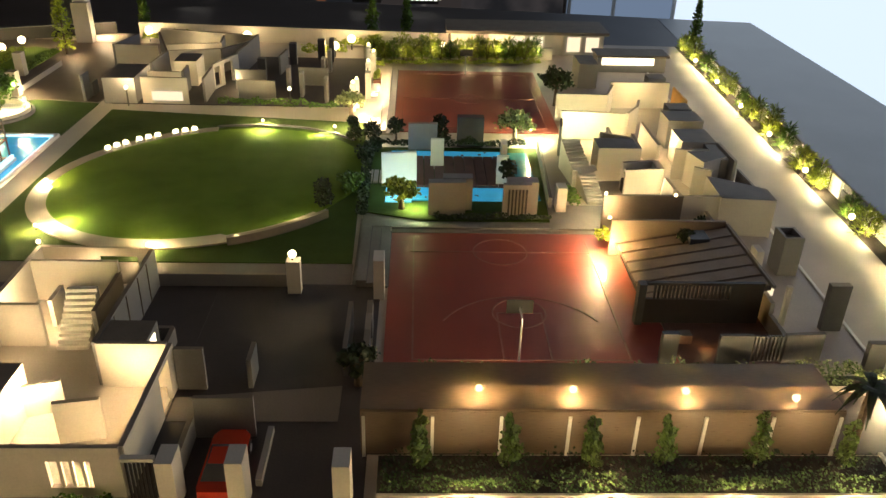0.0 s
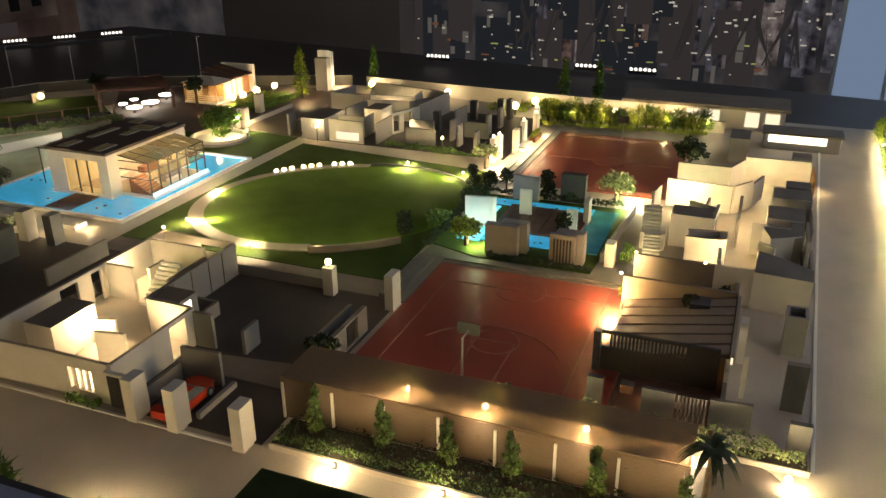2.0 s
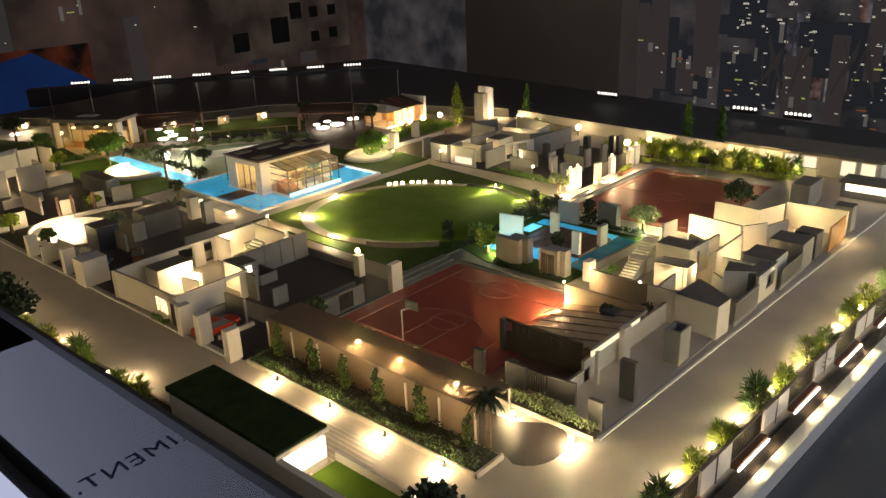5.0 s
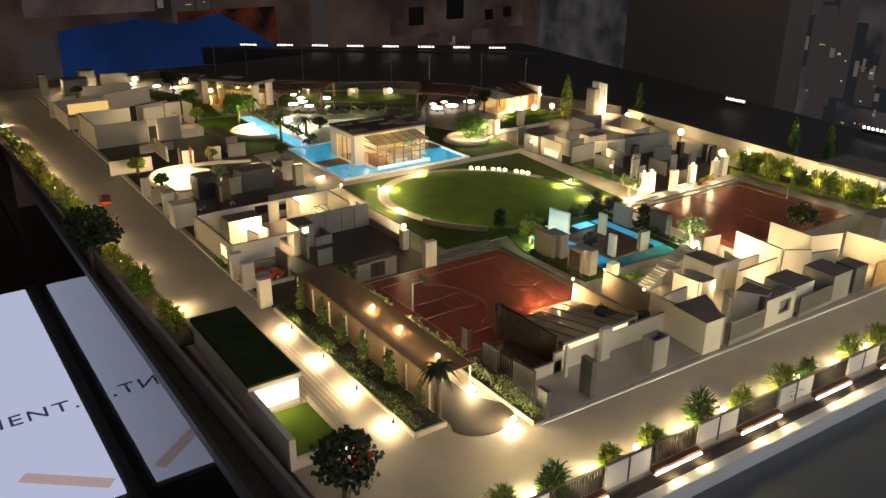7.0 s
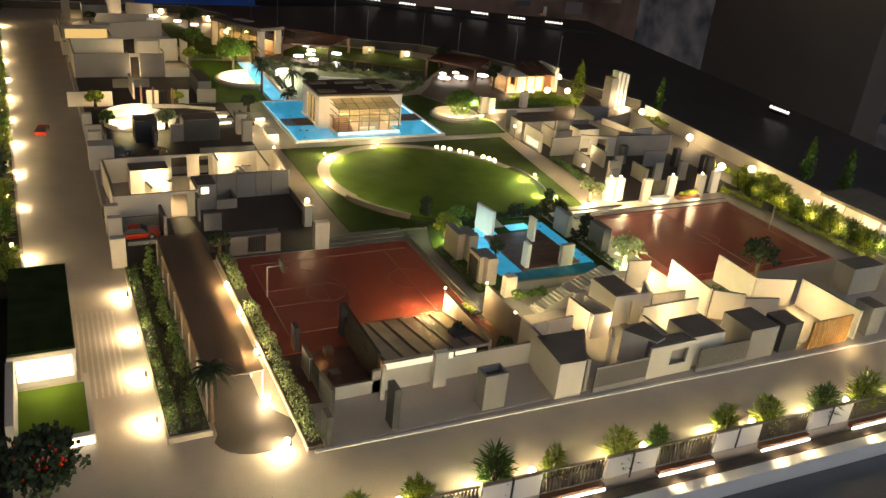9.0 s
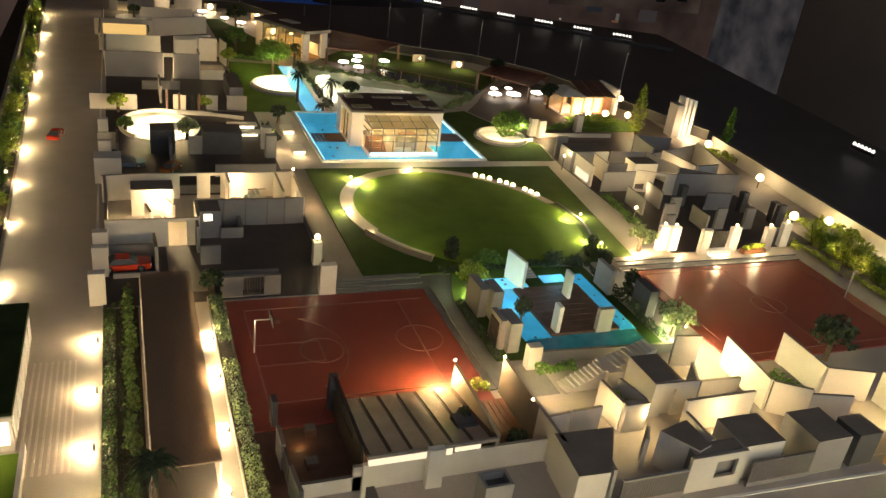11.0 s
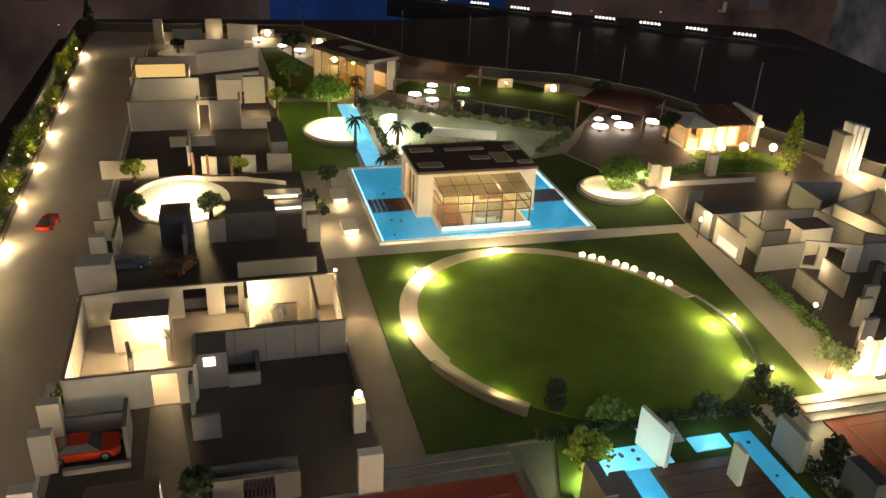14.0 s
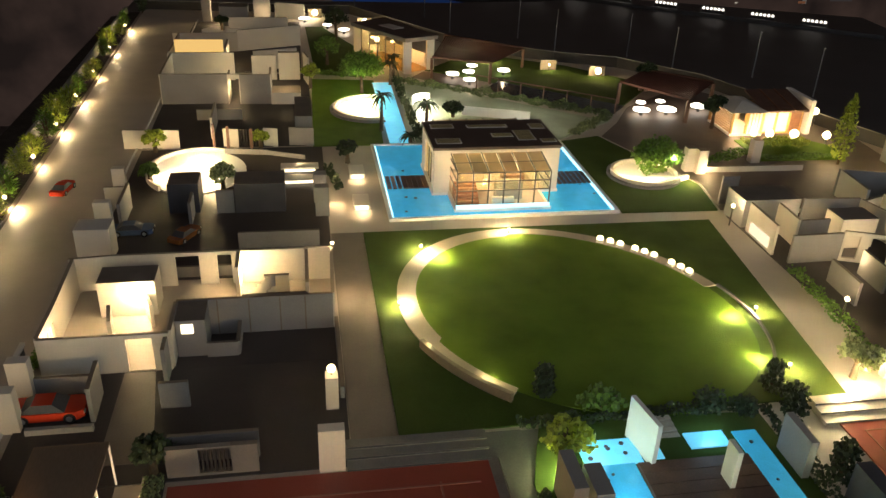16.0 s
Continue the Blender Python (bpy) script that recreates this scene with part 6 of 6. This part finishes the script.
# slim climbers in the planter beside the canopy
def climber_mesh(seed, h):
    """A slim upright shrub of small leaves, narrow at the top."""
    rnd = random.Random(seed)
    t = thing("climber", "slim upright green shrub in the dark planter", "shrub", "slim planter shrubs")
    Geo().tube((0, 0, 0), (0, 0, h * 0.92), 0.07, 0.03, 5).make("stem", BARK, t)
    g = Geo()
    for i in range(15):
        k = i / 14
        w = 0.5 * (1 - k) ** 0.55 * rnd.uniform(0.7, 1.15) + 0.1
        a = rnd.uniform(0, math.tau)
        leaves(g, rnd, 0.14 * math.cos(a), 0.14 * math.sin(a), h * (0.14 + 0.84 * k), w, w, h * 0.055, 44, 0.26, shell=0.3)
    g.make("foliage", LEAF_C, t)
    return t


climber = [climber_mesh(21, 3.3), climber_mesh(22, 3.0)]
place(climber, [(-24.1, -35.9), (-24.0, -40.3), (-24.1, -44.3), (-24.0, -48.0), (-24.1, -52.6), (-24.1, -57.1)], 0.3, 5, 0.92, 1.08)


def hedge(x0, y0, x1, y1, w, h, mat, label, seed, dens=26, size=0.27, z=0.2):
    """A clipped hedge of loose leaves along a plan line."""
    rnd = random.Random(seed)
    t = thing("hedge", label, "hedge", "hedges")
    d = Vector((x1 - x0, y1 - y0))
    parts = max(1, round(d.length / 3))
    clumps = [Geo() for _ in range(parts)]
    n = int(d.length * dens * 1.7)
    side = Vector((-d.y, d.x)).normalized()
    for i in range(n):
        k, u = rnd.random(), rnd.uniform(-0.5, 0.5)
        q = h * max(0.25, 0.62 + 0.75 * noise.noise(Vector((k * d.length * 0.8, u * 1.4, seed))))
        p = Vector((x0 + d.x * k + side.x * u * w, y0 + d.y * k + side.y * u * w, z + q * rnd.uniform(0.15, 1.0) ** 0.6))
        a = Vector((rnd.gauss(0, 1), rnd.gauss(0, 1), rnd.gauss(0, 0.6))).normalized()
        b = a.orthogonal().normalized() * size * 0.4
        a *= size * rnd.uniform(0.6, 1.2)
        clumps[min(parts - 1, int(k * parts))].face([p - a * 0.5, p + b, p + a * 0.5, p - b])
    for g in clumps:
        g.make("clump", mat, t)
    return t


hedge(-25.5, -59.2, -25.5, -34, 0.9, 0.9, LEAF_M, "low green hedge along the planter kerb", 31, 56, 0.18)
hedge(-24.2, -59.2, -24.2, -34, 1.4, 1.0, LEAF_D, "dark low planting under the climbers", 32, 26, 0.2)
hedge(-17.0, -63, -17.0, -43.6, 1.1, 1.4, LEAF_F, "green hedge with pale flecks in a narrow planter", 33, 90, 0.2)
hedge(-17.0, -40.6, -17.0, -33.4, 1.1, 1.4, LEAF_F, "green hedge with pale flecks in a narrow planter", 34, 90, 0.2)
hedge(5.4, 46.5, 31.8, 28.8, 1.6, 1.3, LEAF_F, "pale-flecked hedge along the terrace", 35, 90, 0.3)
hedge(31.8, 28.8, 24.6, 21.6, 1.6, 1.2, LEAF_F, "pale-flecked hedge round the terrace corner", 36, 90, 0.3)
hedge(5.6, 21, 5.4, 46, 1.0, 1.6, LEAF_D, "dark hedge beside the water channel", 37, 46)
hedge(33.6, -13.5, 32.2, -27, 1.3, 0.9, LEAF, "low hedge before the east villa", 38, 40)
hedge(51.0, -31, 52.4, -52, 1.0, 0.7, LEAF_Y, "clipped hedge behind the second court", 39, 46)
place(bamboo, [(53.2 + 0.05 * i + 0.3 * (i % 2), -30 - 1.25 * i) for i in range(18)], 0, 6, 0.85, 1.3, "tall airy bamboo before the lit boundary wall")
hedge(-6, 51, 2.6, 49, 1.2, 1.0, LEAF, "green hedge beyond the side lawn", 41, 46)
hedge(4.4, -46.5, 4.4, -37, 0.7, 0.5, LEAF_D, "low dark hedge round the water garden", 42, 46)
hedge(4.4, -31.2, 20.6, -31.0, 0.9, 0.8, LEAF_D, "low dark hedge above the water garden", 43, 46)
hedge(20.9, -46.4, 20.9, -31.4, 0.9, 1.0, LEAF_D, "dark hedge beside the water garden", 44, 46)
hedge(6.6, -48.9, 10.4, -48.7, 1.0, 1.0, LEAF, "green planting beside the outside stair", 45, 60)
hedge(0.2, -50.0, 1.8, -50.0, 1.0, 1.2, LEAF_Y, "bright planting between the dark walls", 46, 80)
hedge(36.4, 11.4, 44.6, 14.6, 1.6, 0.8, LEAF, "green planting before the hut", 47, 70)
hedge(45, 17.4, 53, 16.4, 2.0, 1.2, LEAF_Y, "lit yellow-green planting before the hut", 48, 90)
hedge(44.8, 12.4, 54, 12.6, 1.4, 0.7, LEAF, "clipped green edge of the hut garden", 60, 60)
struct(Geo().prism([(44.6, 12.2), (55, 12.0), (57, 16), (54, 19.4), (45, 19.4)], 0.05, 0.13).make("ground_hut_lawn", GRASS), "lit green lawn before the hut", "lawn")
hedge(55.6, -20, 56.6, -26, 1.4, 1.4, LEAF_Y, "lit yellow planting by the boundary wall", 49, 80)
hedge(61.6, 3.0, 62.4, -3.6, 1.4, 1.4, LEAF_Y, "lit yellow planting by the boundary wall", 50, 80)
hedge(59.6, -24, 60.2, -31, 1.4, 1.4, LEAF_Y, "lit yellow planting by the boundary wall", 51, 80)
hedge(42.2, -30.7, 45, -30.7, 0.7, 0.8, LEAF_Y, "yellow plants in the timber box", 52, 90, z=0.6)
hedge(49.5, -31.0, 51, -30, 1.2, 0.9, LEAF_Y, "yellow plants at the end of the steps", 53, 90)
hedge(-26.5, -18.9, -26.5, -21.6, 0.7, 0.9, LEAF, "green planting under the villa window", 58, 90, 0.2, 0.05)
hedge(26, -62.8, 28, -62.9, 1.0, 1.2, LEAF_D, "dark shrubs beside the timber gate", 54, 70)
hedge(-5.8, 13, -4.6, 7, 0.8, 1.2, LEAF_D, "dark planting along the path", 55, 60)
hedge(10.0, -56, 11.4, -54, 1.0, 0.8, LEAF_Y, "green plants in the wall planter", 56, 80, z=1.1)
hedge(25, -54.6, 28.8, -53.4, 2.4, 0.6, LEAF, "small lawn planting between cream walls", 57, 90, z=0.1)


def tree(label, x, y, h, r, mat, seed, z=0.0, clumps=16, count=34, size=0.5, lean=0.0, trunk=0.28):
    rnd = random.Random(seed)
    t = thing("tree", label, "tree", "trees", (x, y, z))
    g = Geo()
    top = Vector((lean, 0, h * 0.55))
    g.tube((0, 0, 0), top, trunk, trunk * 0.6, 7)
    lf = Geo()
    for i in range(clumps):
        a, e = math.tau * (i * 0.618), rnd.uniform(-0.35, 1.0)
        k = r * rnd.uniform(0.45, 0.8)
        p = Vector((lean + k * math.cos(a) * math.cos(e), k * math.sin(a) * math.cos(e), h * 0.66 + (h * 0.34) * math.sin(e) * rnd.uniform(0.6, 1)))
        if i % 2 == 0:
            g.tube(top * rnd.uniform(0.7, 1.0), p, trunk * 0.35, trunk * 0.12, 5)
        q = r * rnd.uniform(0.3, 0.48)
        leaves(lf, rnd, p.x, p.y, p.z, q, q, q * 0.8, count, size, shell=0.35)
    g.make("trunk", BARK, t)
    lf.make("crown", mat, t)
    return t


tree("round green tree lit from below by the channel", 0.2, 41.6, 5.6, 3.2, LEAF, 61, 0, 40, 80, 0.42)
tree("round green tree in the white round planter", 30.4, 9.6, 3.6, 2.9, LEAF, 62, 0, 46, 90, 0.4)
hedge(28.6, 9.0, 31.4, 9.6, 1.8, 1.3, LEAF, "leafy underplanting in the white round planter", 83, 90, 0.3)
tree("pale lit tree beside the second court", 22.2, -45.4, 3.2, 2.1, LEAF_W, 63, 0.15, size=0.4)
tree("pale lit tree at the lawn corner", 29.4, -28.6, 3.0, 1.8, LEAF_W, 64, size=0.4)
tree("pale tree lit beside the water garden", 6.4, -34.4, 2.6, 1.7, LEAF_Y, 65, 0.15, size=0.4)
tree("round dark shrub on the pool terrace", 11.2, 30.4, 2.0, 1.5, LEAF_D, 82, 0, 20, 50, 0.35)
tree("dark tree before the lit villa walls", 35.0, -51.4, 4.4, 2.0, LEAF_D, 66)
tree("dark round tree beside the ramp", -17.2, -32.4, 2.6, 1.2, LEAF_D, 67, size=0.35)
tree("large dark tree outside the road verge", -38.6, -14, 8.4, 3.4, LEAF_D, 69, -1, 26, 50, 0.6)
tree("dark tree with red flowers by the gate", -33.6, -62.6, 4.6, 2.8, LEAF_D, 70, 0, 22, 40, 0.5)
tree("small lit tree in the villa court", -16.2, 8.0, 2.6, 1.5, LEAF_W, 71, 0.2, size=0.4)
tree("small round tree in the lit oval court", -23.6, 10.6, 2.2, 1.1, LEAF, 72, 0.2, size=0.35)
tree("small tree before the villa fence", -24.4, 19.8, 2.6, 1.4, LEAF_Y, 73, size=0.4)
tree("small tree before the villa fence", -12.9, 20.2, 2.2, 1.1, LEAF_Y, 74, size=0.35)
tree("small dark path tree in a white tub", -3.4, 14.5, 2.6, 1.2, LEAF_D, 75, 0.3, size=0.4)
tree("small tree on the villa terrace", -6.8, 44.5, 3.6, 1.3, LEAF_Y, 76, size=0.4)
tree("small dark tree in the round villa planter", -21, 74.5, 2.4, 1.3, LEAF_D, 81, 1.6, size=0.4)
tree("dark tree behind the channel", -1.8, 74, 5.4, 2.2, LEAF_D, 77)
tree("small dark tree by the pergola", 44.2, 24, 4.6, 1.6, LEAF_D, 78)
tree("small dark tree by the pergola", 42, 41, 4.6, 1.6, LEAF_D, 79)
tree("leafy tree beyond the villa terrace", -4.0, 57, 4.4, 2.2, LEAF, 80)
# bodiless lamps, mostly yellow-green, added to brighten the tree crowns
glow(0.2, 38.0, 2.6, 0.16, (0.9, 1.0, 0.5))
glow(31.4, 7.4, 2.6, 0.1, (0.9, 1.0, 0.5))
glow(21.2, -47.0, 1.5, 0.32, (0.95, 1.0, 0.5))
glow(29.8, -29.8, 0.9, 0.06)
g = Geo()
rnd = random.Random(9)
for _ in range(26):
    g.ball(-33.6 + rnd.uniform(-1.5, 1.5), -62.6 + rnd.uniform(-1.5, 1.5), 3.6 + rnd.uniform(-0.6, 0.9), 0.11, 5, 3)
fl = thing("blossom", "small red blossoms on the gate tree", "flowers")
fl["kind"] = "stuff"
g.make("petal", RED, fl)

# dark topiary balls at the lawn's end
def topiary(x, y, r, h, label="dark clipped ball shrub at the lawn edge"):
    rnd = random.Random(int(x * 10 + y))
    t = thing("topiary", label, "shrub", "topiary shrubs", (x, y, 0.1))
    Geo().tube((0, 0, 0), (0, 0, h), 0.1).make("stem", BARK, t)
    g = Geo()
    leaves(g, rnd, 0, 0, h, r, r, r, 160, 0.34, shell=0.75)
    leaves(g, rnd, 0, 0, h, r * 0.7, r * 0.7, r * 0.7, 60, 0.4, shell=0.5)
    g.make("foliage", LEAF_D, t)


for x, y, r, h in ((7.0, -28.0, 0.8, 0.7), (7.0, -27.9, 0.7, 1.7), (17.4, -30.8, 1.0, 0.8), (22.6, -29.4, 0.85, 0.8), (22.7, -29.3, 0.6, 1.9), (23.2, -31.2, 1.0, 0.9), (22.3, -38.0, 1.0, 0.9), (22.2, -37.9, 0.8, 2.2), (19.6, -31.6, 0.8, 0.7), (21.5, -33.6, 0.9, 2.0), (0.8, -57.4, 0.8, 1.4), (-2.5, -55.2, 0.6, 2.2), (7.6, -43.2, 0.8, 3.2)):
    topiary(x, y, r, h)


bush = shrub_mesh(91, 1.5, 1.5, 420, 0.42, LEAF, 6, False)
bush.matrix_basis = at(10.3, -30.0, 0.1)
bush["label"] = "rounded leafy shrub on the lawn edge"


def palm(x, y, h, label, seed, fr=2.2):
    rnd = random.Random(seed)
    t = thing("palm_tree", label, "palm", "palm trees", (x, y, 0.1))
    g = Geo()
    for i in range(5):
        g.tube((0, 0, h * i / 5), (0.03 * i, 0, h * (i + 1) / 5), 0.26 - 0.02 * i, 0.22 - 0.02 * i, 7)
    g.make("trunk", BARK, t)
    g = Geo()
    for i in range(22):
        a = math.tau * i / 22 + rnd.uniform(-0.15, 0.15)
        up, n = rnd.uniform(0.3, 1.3), 6
        for k in range(n):
            s0, s1 = k / n, (k + 1) / n
            P = lambda s, o: (math.cos(a) * fr * s - math.sin(a) * o, math.sin(a) * fr * s + math.cos(a) * o, h + up * s * fr * 0.7 - 1.0 * fr * s * s)
            w0, w1 = (0.17 * math.sin(math.pi * min(1, s + 0.12)) + 0.02 for s in (s0, s1))
            g.face([P(s0, -w0), P(s0, 0), P(s1, 0), P(s1, -w1)])
            g.face([P(s0, 0), P(s0, w0), P(s1, w1), P(s1, 0)])
    g.make("frond", LEAF_D, t)


palm(-23.0, -58.1, 4.3, "dark palm at the planter end", 1, 1.75)
palm(1.4, 25.6, 4.4, "dark palm beside the water channel", 2, 1.9)
palm(4.6, 45.4, 3.2, "dark palm at the head of the channel", 3, 1.9)
palm(7.4, 28.2, 2.6, "dark palm on the pool terrace", 4, 1.9)
palm(4.4, 20.9, 1.0, "low dark palm at the pool corner", 5, 1.6)
palm(5.6, 50.2, 3.0, "dark palm by the gazebo", 6, 1.5)


def conifer(x, y, h, r, mat, seed, label):
    rnd = random.Random(seed)
    t = thing("conifer", label, "tree", "conifers", (x, y, 0))
    Geo().tube((0, 0, 0), (0, 0, h * 0.95), 0.16, 0.04).make("trunk", BARK, t)
    g = Geo()
    for i in range(14):
        k = i / 13
        w = r * (1 - k) ** 0.7 * (0.5 + 0.5 * min(1, k * 5)) + 0.12
        leaves(g, rnd, 0, 0, h * (0.12 + 0.88 * k), w, w, h * 0.06, 40, 0.5, shell=0.3)
    g.make("crown", mat, t)


conifer(53.6, 10.6, 8.2, 2.1, LEAF_Y, 1, "tall pointed tree lit yellow-green")
conifer(66.5, 4, 6.6, 1.3, LEAF, 2, "tall dark pointed tree by the boundary")
conifer(67, -29, 6.4, 1.4, LEAF, 3, "tall dark pointed tree by the boundary")
conifer(69, -34, 6.0, 1.2, LEAF, 4, "tall dark pointed tree by the boundary")
conifer(65, -76.5, 7, 1.2, LEAF, 5, "tall pointed tree at the far corner")
conifer(-37.5, 96, 6.4, 1.6, LEAF_D, 7, "dark pointed tree at the far road end")
